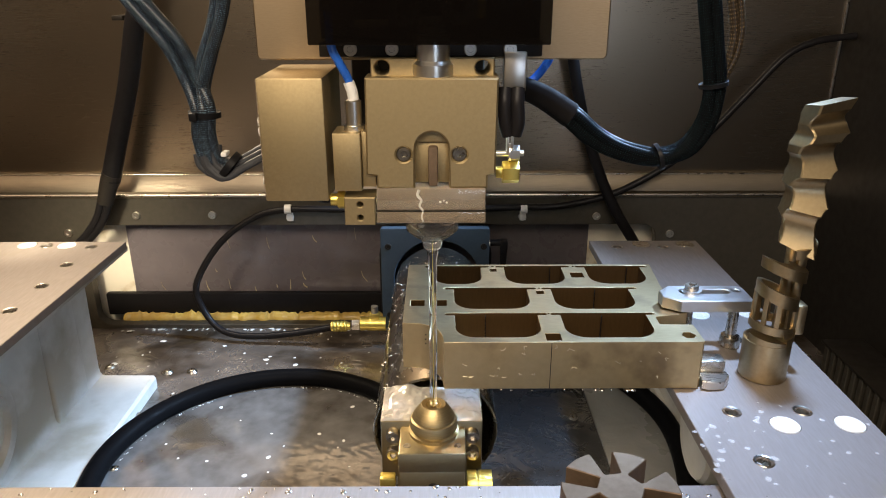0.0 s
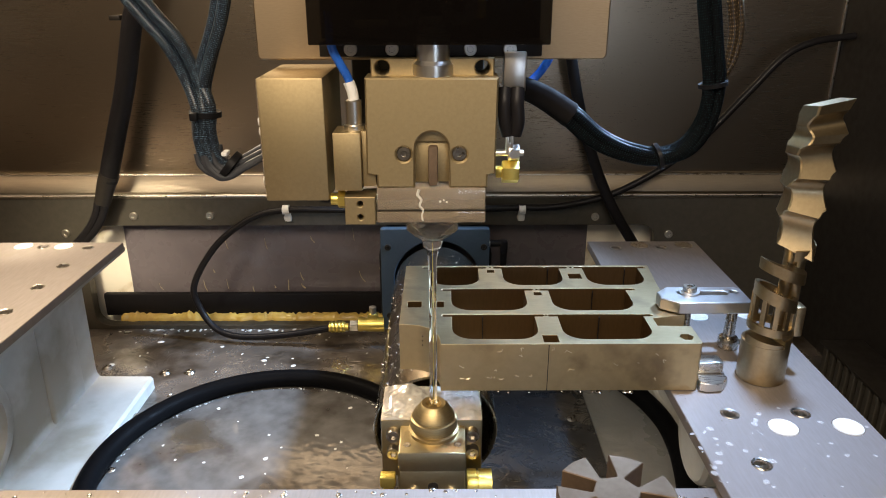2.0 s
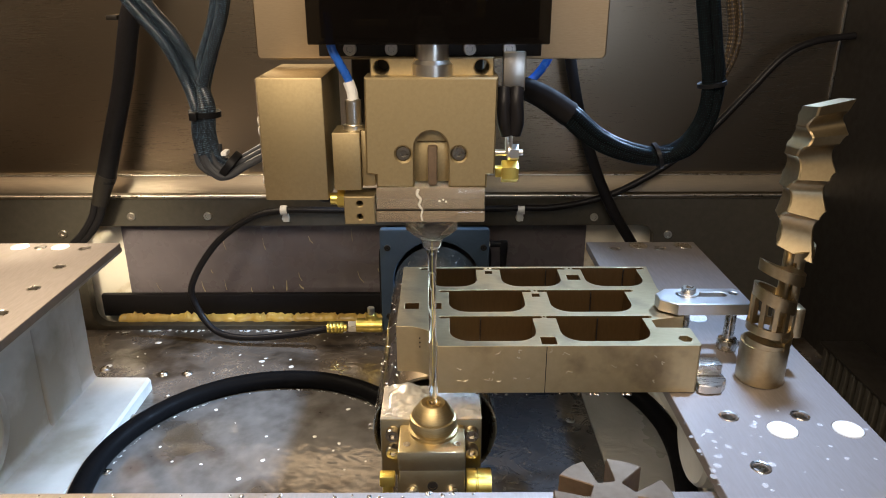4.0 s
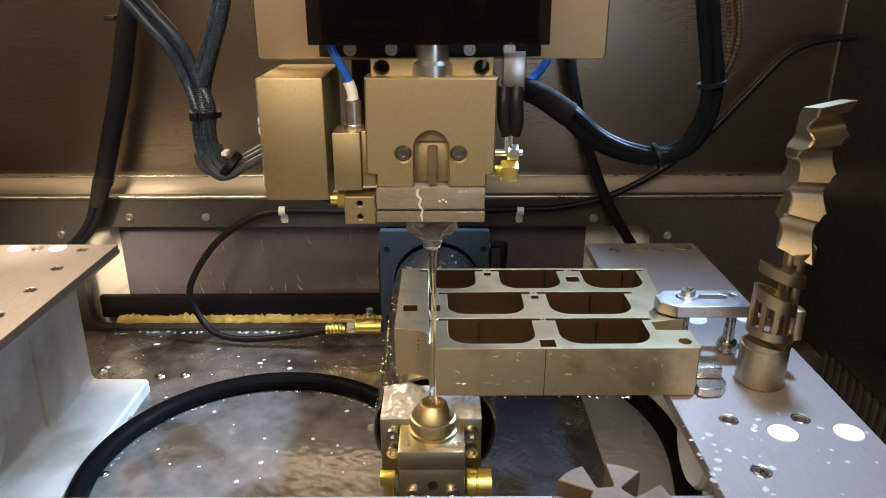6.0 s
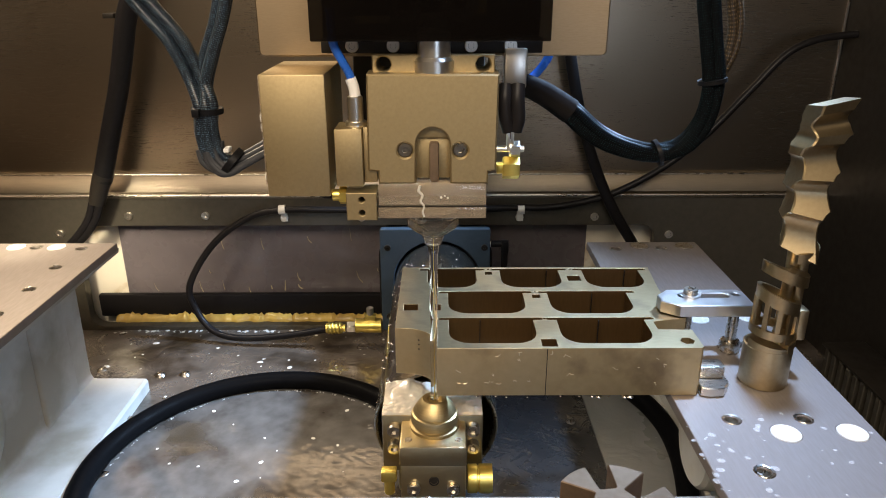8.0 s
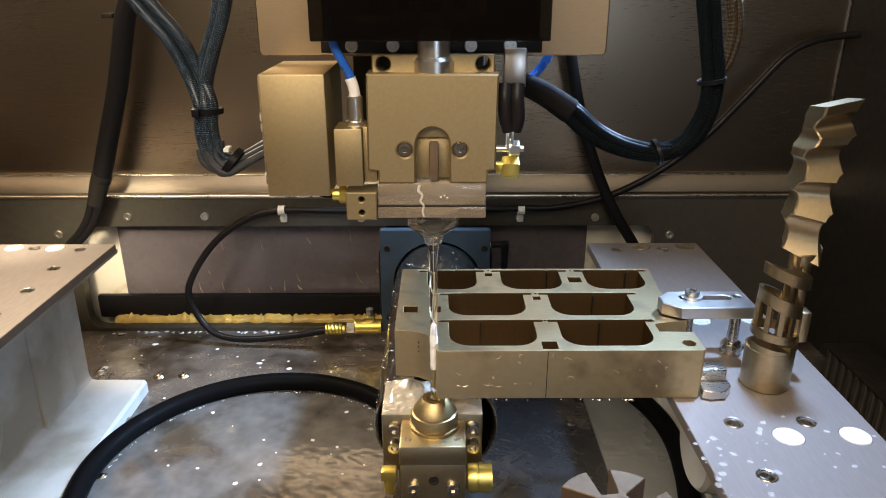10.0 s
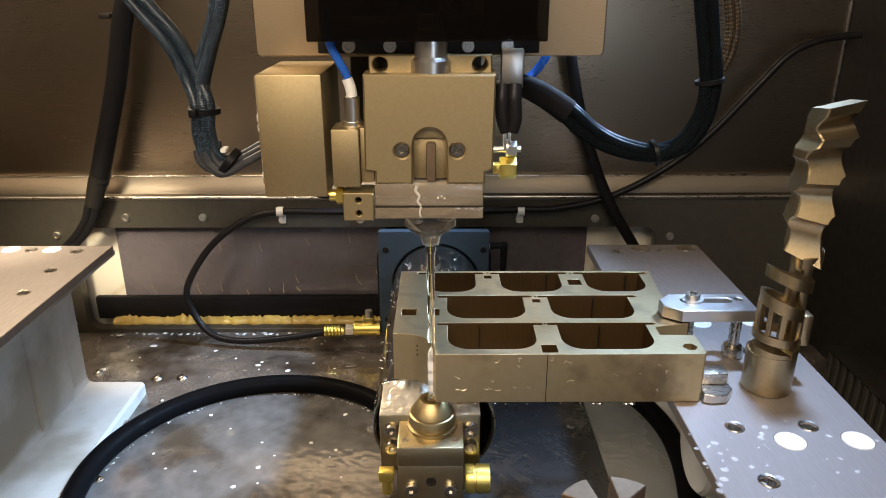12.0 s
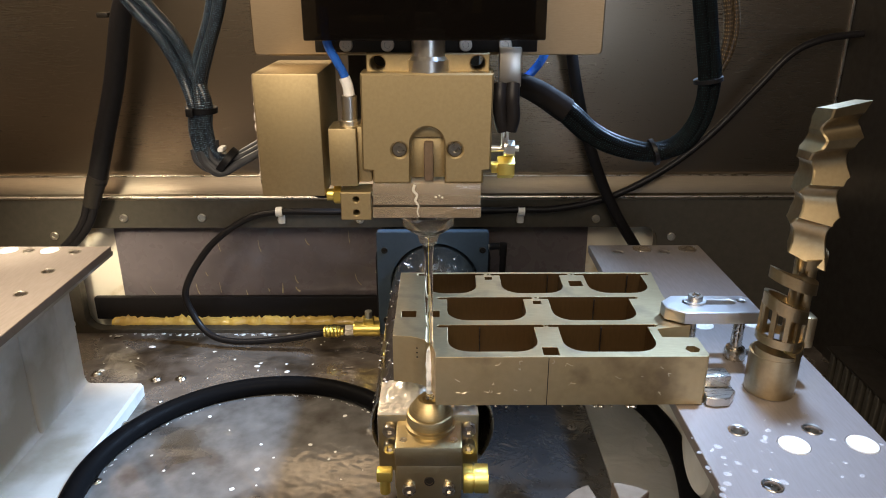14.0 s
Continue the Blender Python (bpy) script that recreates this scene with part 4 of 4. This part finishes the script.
# ---- bolts on the wall and floor ----
bolt = single("wall_bolt", hex_head((-0.570, 0.562, -0.0270), 0.0062, 0.0035, "-y"), CHROME, "bright button-head bolt on the dark apron", "bolt", group="wall bolts", at=(-0.570, 0.562, -0.0270))
for x, z in ((-0.4505, -0.0265), (-0.3285, -0.0300), (0.0366, -0.0300), (0.1533, -0.0297), (0.2719, -0.0590), (-0.6815, -0.0555), (-0.2085, -0.0300), (-0.6834, -0.2076)):
    copy_thing(bolt, pose(x, 0.562, z))
fbolt = single("floor_bolt", lathe([(0.0, 0.0048), (0.0035, 0.0042), (0.0060, 0.0028), (0.0074, 0.0004), (0.0078, 0.0)], (-0.4967, 0.4189, FLOOR_Z), "z", 20), SCREW, "domed stainless bolt in the wet tank floor", "bolt", group="floor bolts", at=(-0.4967, 0.4189, FLOOR_Z))
for x, y in ((-0.4960, 0.3060), (-0.4800, 0.1933), (-0.4612, 0.4207), (-0.5886, 0.4340), (0.0826, 0.2948), (0.0850, 0.14)):
    copy_thing(fbolt, pose(x, y, FLOOR_Z))

# ---- rusty foam strip along the opening ----
rnd = random.Random(7)
bm = bmesh.new()
cols = []
for i in range(240):
    x = -0.628 + 0.876 * i / 239
    up = 0.003 + 0.004 * noise.noise((x * 34, 0, 3)) + 0.006 * noise.noise((x * 190, 5, 1))
    out = 0.005 * noise.noise((x * 60, 9, 2))
    cols.append([bm.verts.new(p) for p in ((x, 0.5980, -0.2290), (x, 0.5800 + out, -0.2290), (x, 0.5770 + out, -0.2200 + 0.4 * up), (x, 0.5820 + out, -0.2125 + up), (x, 0.5900, -0.2105 + up), (x, 0.598, -0.213))])
for a, b in zip(cols, cols[1:]):
    for k in range(5):
        bm.faces.new((a[k], a[k + 1], b[k + 1], b[k]))
part("foam_strip", bm, RUST, seal, "rust-stained foam strip", 60)


# ---- clamp, stop and samples on the table ----
ALU = surface("clamp_steel", (0.66, 0.66, 0.66), (0.58, 0.58, 0.58), 0.36, 1.0, 120, bump=0.01)
clamp = thing("strap_clamp", "bright slotted strap clamp holding the workpiece", "clamp", (0.14, 0.055, 0.0))
bar = grown([(0.0985, 0.0480), (0.0985, 0.0600), (0.1090, 0.0705), (0.1690, 0.0705), (0.1735, 0.0660), (0.1735, 0.0400), (0.1715, 0.0380), (0.1120, 0.0380)], 1.0395)
slot_line = [(0.1285 + 0.0048 * math.cos(radians(a)), 0.0800 + 0.0048 * math.sin(radians(a))) for a in range(90, 271, 18)] + [(0.1640 + 0.0048 * math.cos(radians(a)), 0.0800 + 0.0048 * math.sin(radians(a))) for a in range(-90, 91, 18)]
JX, JY = 0.1765, 0.0820
part("bar", slab(bar, [slot_line, circle(JX - 0.0015, JY, 0.0036, 18)], 0.0448, 0.0560, 0.0008), ALU, clamp)
part("washer", lathe([(0.0040, 0), (0.0090, 0), (0.0090, 0.0016), (0.0040, 0.0016)], (0.1345, 0.0805, 0.0562), n=28), ALU, clamp)
part("bolt", merge(hex_head((0.1345, 0.0805, 0.0578), 0.0062, 0.0045), lathe([(0, 0), (0.0040, 0), (0.0040, 0.058), (0, 0.058)], (0.1345, 0.0805, 0.0003), n=16)), SCREW, clamp, "socket-head bolt")
part("jack_screw", merge(lathe([(0, 0.0005), (0.0086, 0.0005), (0.0092, 0.0030), (0.0092, 0.0085), (0.0080, 0.0110), (0.0050, 0.0120), (0, 0.012)], (JX, JY, 0), n=26),
                         lathe([(0, 0.011)] + [(0.0050 if k % 2 else 0.0047, 0.012 + 0.0011 * k) for k in range(31)] + [(0, 0.0460)], (JX, JY, 0), n=18)), SCREW, clamp, "threaded jack screw with round foot")

stop = thing("toe_stop", "small steel toe stop beside the workpiece", "stop", (0.135, 0.015, 0.0))
part("foot", slab([(0.1250, 0.0055), (0.1310, 0.0030), (0.1430, 0.0042), (0.1505, 0.0140), (0.1505, 0.0330), (0.1250, 0.0330)], [], 0.0005, 0.0085, 0.0008), STEEL, stop)
part("toe", box(0.1250, 0.1480, 0.0190, 0.0330, 0.0085, 0.0190, 0.001), STEEL, stop)

sample = thing("twisted_sample", "tall wire-cut demonstration sample with waves and helical steps", "sample part", (0.187, 0.030, 0.0))
SX, SY = 0.187, 0.030


def ring_wall(z0, z1, r_out, r_in, cx, cy, n=40, slant=0.0, a0=0.0, a1=360.0, tilt=0.0, lift=0.0):
    """A piece of a thick-walled pipe between two angles; slant lifts its ends, tilt leans its rims along x."""
    bm = bmesh.new()
    steps = max(2, int(n * (a1 - a0) / 360))
    cols = []
    for i in range(steps + 1):
        a = radians(a0 + (a1 - a0) * i / steps)
        c, s = math.cos(a), math.sin(a)
        dz = slant * i / steps
        cols.append([bm.verts.new((cx + r * c, cy + r * s, z + dz + tilt * r * c)) for r, z in ((r_out, z0), (r_out, z1), (r_in, z1), (r_in, z0))])
    for a, b in zip(cols, cols[1:]):
        for k in range(4):
            bm.faces.new((a[k], a[(k + 1) % 4], b[(k + 1) % 4], b[k]))
    if a1 - a0 < 359.9 or slant:
        bm.faces.new(cols[0]), bm.faces.new(cols[-1][::-1])
    return bm


SAMPLE = surface("wire_cut_sample_steel", (0.42, 0.335, 0.205), (0.34, 0.265, 0.155), 0.37, 1.0, 300, bump=0.04, rough_var=0.06, stain=(0.22, 0.16, 0.09), stain_scale=18)
part("base", lathe([(0, 0.0005), (0.0188, 0.0005), (0.0193, 0.0012), (0.0193, 0.0355), (0.0180, 0.0365), (0, 0.0365)], (SX - 0.002, SY, 0), n=48), SAMPLE, sample)
part("step", ring_wall(0.0340, 0.0430, 0.0190, 0.004, SX - 0.002, SY, 48, -0.0050, 190, 300), SAMPLE, sample)
part("step", ring_wall(0.0355, 0.0420, 0.0190, 0.004, SX - 0.001, SY, 48, 0.0070, -70, 40), SAMPLE, sample)
part("step", ring_wall(0.0430, 0.0470, 0.0180, 0.004, SX - 0.001, SY, 48, -0.0060, -80, 60), SAMPLE, sample)
part("core", lathe([(0, 0.030), (0.0060, 0.030), (0.0055, 0.060), (0.0050, 0.100), (0.0055, 0.135), (0, 0.135)], (SX + 0.010, SY + 0.008, 0), n=24), SAMPLE, sample)
CX = SX - 0.0015
part("collar", ring_wall(0.0450, 0.0520, 0.0176, 0.0140, CX, SY, 48, 0, 0, 360, -0.12), SAMPLE, sample)
for i in range(10):
    part("rib", ring_wall(0.0480, 0.0740, 0.0168, 0.0140, CX, SY, 60, 0.0, 36 * i, 36 * i + 13, -0.22), SAMPLE, sample)
part("cup", ring_wall(0.0700, 0.0810, 0.0172, 0.0138, CX + 0.001, SY, 48, 0, 0, 360, -0.42), SAMPLE, sample)
part("cup_floor", ring_wall(0.0690, 0.0710, 0.0140, 0.0020, CX + 0.001, SY, 48, 0, 0, 360, -0.42), SAMPLE, sample)
part("shelf", ring_wall(0.0925, 0.1020, 0.0180, 0.0030, CX + 0.003, SY, 48, 0.004, 165, 385, -0.40), SAMPLE, sample)
part("hook", ring_wall(0.1110, 0.1190, 0.0160, 0.0040, CX + 0.0085, SY, 48, 0.008, 250, 390, -0.10), SAMPLE, sample)
part("spine", box(SX + 0.0120, SX + 0.0200, SY + 0.000, SY + 0.012, 0.060, 0.140, 0.002), SAMPLE, sample)


def recess(z, deep=0.0075):
    """How far the wire has cut into the column's faces at a height: a slot, a flat land and three waves."""
    if z > 0.2285 or 0.2045 <= z <= 0.2115:
        return 0.0
    if z > 0.2115:
        return deep * 0.8 * math.sin(math.pi * (0.2285 - z) / 0.017)
    for top, low in ((0.2045, 0.1775), (0.1775, 0.1500), (0.1500, 0.1130)):
        if z > low:
            return deep * math.sin(math.pi * ((top - z) / (top - low)) ** 0.62)
    return 0.0


bm = bmesh.new()
rings = []
NZ = 150
for i in range(NZ + 1):
    k = i / NZ
    z = 0.1190 + 0.1165 * k
    turn = radians(-25 + 40 * k)
    slope = -0.42 * (1 - k / 0.55) if k < 0.55 else 0.14 * (k - 0.55) / 0.45
    half = 0.0158
    front, left, right = recess(z), recess(z + 0.009, 0.0045), recess(z - 0.006, 0.0050)
    x0, x1, y0, y1 = -half + left, half - right, -half + front, half - recess(z, 0.004) - 0.015 * max(0.0, (k - 0.62) / 0.38)
    ring = []
    for px, py in ((x0, y0 + 0.0012), (x0 + 0.0012, y0), (x1 * 0.3 + x0 * 0.7, y0), (x1 * 0.7 + x0 * 0.3, y0), (x1 - 0.0012, y0), (x1, y0 + 0.0012), (x1, y1), (x0, y1)):
        ring.append(bm.verts.new((0.1932 + 0.0026 * k + px * math.cos(turn) - py * math.sin(turn), SY + px * math.sin(turn) + py * math.cos(turn), z + slope * px - 0.11 * k * (py + half))))
    rings.append(ring)
for a, b in zip(rings, rings[1:]):
    for j in range(8):
        bm.faces.new((a[j], a[(j + 1) % 8], b[(j + 1) % 8], b[j]))
bm.faces.new(rings[0][::-1]), bm.faces.new(rings[-1])
part("wave_column", bm, SAMPLE, sample, "twisted column with deep scalloped waves")
part("chip_plate", box(0.2100, 0.2185, 0.036, 0.050, 0.034, 0.062, 0.002), SAMPLE, sample)

# ---- slotted sample on the tank's front rim ----
DISCSTEEL = surface("brown_eroded_disc", (0.17, 0.118, 0.078), (0.13, 0.09, 0.058), 0.62, 0.85, 260, bump=0.05, rough_var=0.06, stain=(0.10, 0.067, 0.042), stain_scale=30)
DX, DY = 0.0040, -0.1995
disc = thing("slotted_disc", "round steel sample with six radial dovetail slots", "sample part", (DX, DY, -0.012))
pts = []
for k in range(6):
    for a in range(0, 38, 4):
        t = radians(60 * k + 50 + a)
        pts.append((DX + 0.0312 * math.cos(t), DY + 0.0312 * math.sin(t)))
    d = Vector((math.cos(radians(60 * k + 98)), math.sin(radians(60 * k + 98))))
    n_ = Vector((-d.y, d.x))
    for r, w in ((0.0132, -0.0048), (0.0118, -0.0042), (0.0118, 0.0042), (0.0132, 0.0048)):
        p = d * r + n_ * w
        pts.append((DX + p.x, DY + p.y))
part("body", slab(pts, [], -0.012, 0.0680, 0.0005), DISCSTEEL, disc)

# ---- vent slots on the side wall ----
vent = thing("side_vent", "dark slotted vent strip low on the side wall", "vent", (0.44, 0.2, -0.17))
part("backing", box(0.452, 0.4995, -0.06, 0.375, -0.2050, -0.1560, 0.001), DARK, vent)
part("rim", box(0.440, 0.4995, -0.06, 0.380, -0.1560, -0.1520, 0.001), DARK, vent)
for i in range(24):
    y = 0.365 - 0.0172 * i
    part("slat", box(0.4405, 0.4525, y - 0.0045, y + 0.0045, -0.2050, -0.1562, 0.0008, 1), APRON, vent)

# ---- water drops ----
rnd = random.Random(11)


def drops(n, place, r0, r1, squash=0.5):
    bm = bmesh.new()
    for _ in range(n):
        x, y, z = place()
        r = r0 + (r1 - r0) * rnd.random() ** 2
        b = bmesh.new()
        bmesh.ops.create_icosphere(b, subdivisions=2, radius=r)
        for v in b.verts:
            v.co.x *= 1.25 + 0.6 * noise.noise((v.co.x * 300 + x * 99, y * 77, 0))
            v.co.z = max(0, v.co.z * squash)
        merge(bm, b, Matrix.Translation((x, y, z)) @ pose(0, 0, 0, 0, 0, rnd.random() * 360))
    return bm


# drops are whitened, with their glints put into the colour
GLINT = surface("whitened_drop", (0.96, 0.97, 0.98), (0.93, 0.94, 0.95), 0.05, 0.0, 200, bump=0.0, alpha=0.16, rough_var=0.02)
single("water_drops", drops(30, lambda: (0.100 + 0.055 * rnd.random() ** 2, rnd.uniform(-0.13, -0.035), 0.0002), 0.0006, 0.0026, 0.22), GLINT, "splashed water along the table plate's wet edge", "water drops", kind="stuff")
single("water_drops", drops(34, lambda: (rnd.uniform(0.105, 0.238), rnd.uniform(-0.13, 0.0), 0.0002), 0.0006, 0.0026, 0.30), GLINT, "scattered water drops on the table plate", "water drops", kind="stuff")
single("water_drops", drops(70, lambda: (rnd.uniform(-0.62, 0.15), rnd.uniform(-0.1112, -0.099), -0.0119), 0.0005, 0.0020, 0.4), BEAD, "water drops on the tank's front rim", "water drops", kind="stuff")
single("water_drops", drops(14, lambda: (rnd.uniform(-0.07, 0.115), 0.0075 + rnd.uniform(0, 0.002), -0.0016), 0.0007, 0.0022, 0.9), BEAD, "water drops hanging from the workpiece's lower edge", "water drops", kind="stuff")
FOAM = surface("pale_foam", (0.75, 0.75, 0.72), (0.6, 0.6, 0.58), 0.3, 0.0, 300, bump=0.2, coat=0.5)
# flecks paint the water's white highlights as well as foam
single("foam_flecks", drops(75, lambda: (rnd.uniform(-0.47, -0.16), rnd.uniform(0.02, 0.36), FLOOR_Z + 0.0026), 0.0003, 0.0032, 0.15), FOAM, "pale flecks for foam and white highlights on the tank water", "foam", kind="stuff")
single("foam_flecks", drops(36, lambda: (rnd.uniform(-0.60, -0.17), rnd.uniform(0.42, 0.555), FLOOR_Z + 0.0002), 0.0006, 0.0040, 0.2), FOAM, "pale scum flecks along the tank's back edge", "foam", kind="stuff")
single("foam_flecks", drops(90, lambda: (rnd.uniform(-0.02, 0.105), rnd.uniform(0.05, 0.35), FLOOR_Z + 0.0002), 0.0005, 0.0018, 0.2), FOAM, "pale flecks on the tank water below the workpiece", "foam", kind="stuff")
def on_hose():
    a = radians(rnd.uniform(45, 175))
    return (-0.2974 + rnd.uniform(0.1800, 0.1835) * math.cos(a), 0.1895 + rnd.uniform(0.1800, 0.1835) * math.sin(a), FLOOR_Z + 0.0032)


single("foam_flecks", drops(90, on_hose, 0.0003, 0.0012, 0.5), FOAM, "tiny foam bubbles along the hose ring's inner edge", "foam", kind="stuff")
single("foam_flecks", drops(120, lambda: (rnd.uniform(-0.62, -0.18), 0.5560 + rnd.uniform(-0.004, 0.004), FLOOR_Z + 0.0002), 0.0004, 0.0034, 0.18), FOAM, "pale scum line where the floor meets the apron", "foam", kind="stuff")


def on_tube():
    a = radians(rnd.uniform(55, 175))
    return (0.0638 * math.cos(a), rnd.uniform(0.12, 0.46), -0.113 + 0.0638 * math.sin(a))


beads = single("water_beads", drops(210, on_tube, 0.0005, 0.0019, 0.6), BEAD, "splashed water beads along the arm tube", "water drops", kind="stuff")
FILM = surface("thin_water_film", (0.66, 0.64, 0.60), (0.52, 0.50, 0.46), 0.12, 0.0, 120, bump=0.1, alpha=0.24, rough_var=0.05)
film = single("water_film", drops(150, lambda: (rnd.uniform(-0.043, 0.039), rnd.uniform(0.010, 0.057), -0.0279), 0.0008, 0.0034, 0.14), FILM, "splashed water beads on the nozzle holder", "water drops", kind="stuff")

bm = bmesh.new()
grid = {}
for i in range(61):
    for j in range(37):
        x, y = -0.0448 + 0.0856 * i / 60, 0.0065 + 0.0530 * j / 36
        rim = min(1.0, min(i, 60 - i) / 5) * min(1.0, min(j, 36 - j) / 4)
        bulge = 0.008 * math.exp(-((x + 0.024) ** 2 + (y - 0.046) ** 2) / 0.00022) + 0.003 * math.exp(-((x - 0.026) ** 2 + (y - 0.030) ** 2) / 0.00016)
        lump = max(0.0, 0.0022 * noise.noise((x * 95, y * 95, 1)) + 0.0016 * noise.noise((x * 230, y * 230, 5)) + 0.0010)
        grid[i, j] = bm.verts.new((x, y, -0.0279 + rim * (bulge + lump)))
for i in range(60):
    for j in range(36):
        bm.faces.new((grid[i, j], grid[i + 1, j], grid[i + 1, j + 1], grid[i, j + 1]))
SPLASH = surface("splashing_water", (0.80, 0.78, 0.72), (0.70, 0.68, 0.62), 0.06, 0.0, 120, bump=0.15, trans=0.55, ior=1.33, rough_var=0.03)
splash = single("splashing_water", bm, SPLASH, "lumpy clear water splashing over the nozzle holder", "water", kind="stuff", smooth=180)

# ---- rippled water in the tank ----
def rippled(cx, cy, radius, sx, sy, near, seed, step=0.0026, height=0.0009):
    """A pool of murky water whose ripples are steepest near a splash and fade to its rim."""
    bm = bmesh.new()
    n = int(radius / step)
    grid = {}
    for i in range(-n, n + 1):
        for j in range(-n, n + 1):
            x, y = i * step * sx, j * step * sy
            d = math.hypot(i, j) / n
            if d > 1.0:
                continue
            k = math.exp(-((cx + x - near[0]) ** 2 + (cy + y - near[1]) ** 2) / 0.010)
            u, v = (cx + x) * 0.8 - (cy + y) * 0.6, (cx + x) * 0.6 + (cy + y) * 0.8
            rings = math.sin(math.hypot(cx + x + 0.232, cy + y - 0.105) * 900) * math.exp(-((cx + x + 0.232) ** 2 + (cy + y - 0.105) ** 2) / 0.0006)
            w = 0.6 * noise.noise((u * 60, v * 130, seed)) + 0.5 * noise.noise((u * 120, v * 260, seed + 4)) + 0.35 * rings
            z = 0.0016 + height * (0.05 + k) * w * min(1.0, (1 - d) * 4)
            grid[i, j] = bm.verts.new((cx + x, cy + y, FLOOR_Z + max(0.0003, z + 0.0012)))
    for (i, j), v in grid.items():
        q = [grid.get((i + a, j + b)) for a, b in ((0, 0), (1, 0), (1, 1), (0, 1))]
        if None not in q:
            bm.faces.new(q)
    return bm


pool = single("tank_water", rippled(-0.2974, 0.1895, 0.190, 1.0, 1.0, (-0.215, 0.130), 3.0), MURK, "murky rippled water pooled inside the hose ring", "water", kind="stuff", at=(-0.2974, 0.1895, FLOOR_Z), smooth=180)


# ---- what moves ----
WIRE_AT = (-0.0912, 0.0110)
HEAD_PATH = [
    (0, -0.00590, -0.01448),
    (0.5, -0.00520, -0.01340),
    (1, -0.00456, -0.01233),
    (1.5, -0.00386, -0.01128),
    (2, -0.00323, -0.01023),
    (2.5, -0.00263, -0.00915),
    (3, -0.00219, -0.00808),
    (5.5, -0.00040, -0.00260),
    (6, -0.00013, -0.00131),
    (6.5, 0.00000, 0.00000),
    (7, 0.00011, 0.00142),
    (7.5, 0.00018, 0.00289),
    (8, 0.00025, 0.00438),
    (10.5, 0.00001, 0.01040),
    (11, -0.00020, 0.01149),
    (11.5, -0.00047, 0.01265),
    (12, -0.00080, 0.01384),
    (12.5, -0.00115, 0.01504),
    (13, -0.00150, 0.01620),
    (13.5, -0.00193, 0.01733),
    (14, -0.00241, 0.01842),
]


def motions():
    rows = [(t, pose(WIRE_AT[0] + dx, WIRE_AT[1] + dy, 0.0)) for t, dx, dy in HEAD_PATH]
    for moving in (head, arm, wire, jet, left_bundle, right_bundle, film, splash, beads):
        walk(moving, rows)
    # the painted glint, hidden in the head, comes down as the wire enters the cut
    def path_at(t):
        for (t0, x0, y0), (t1, x1, y1) in zip(HEAD_PATH, HEAD_PATH[1:]):
            if t0 <= t <= t1:
                k = (t - t0) / (t1 - t0)
                return x0 + k * (x1 - x0), y0 + k * (y1 - y0)

    rows = []
    for t in [r[0] for r in HEAD_PATH[:13]] + [9.2, 10.2] + [r[0] for r in HEAD_PATH[13:]]:
        dx, dy = path_at(t)
        rows.append((t, pose(WIRE_AT[0] + dx, WIRE_AT[1] + dy, 0.214 if t < 9.3 else 0.0)))
    walk(jet_glint, rows)
    # the seal plate slides sideways with the arm
    for sliding in (collar, elbow):
        base = sliding.location.copy()
        walk(sliding, [(t, pose(base.x + dx, base.y, base.z)) for t, dx, dy in HEAD_PATH])
    # the water laps to and fro
    for water, size in ((pool, 0.0035),):
        base = water.location.copy()
        walk(water, [(k * 0.5, pose(base.x + size * math.sin(2.1 * k), base.y + size * math.sin(1.3 * k + 1), base.z)) for k in range(29)])


motions()
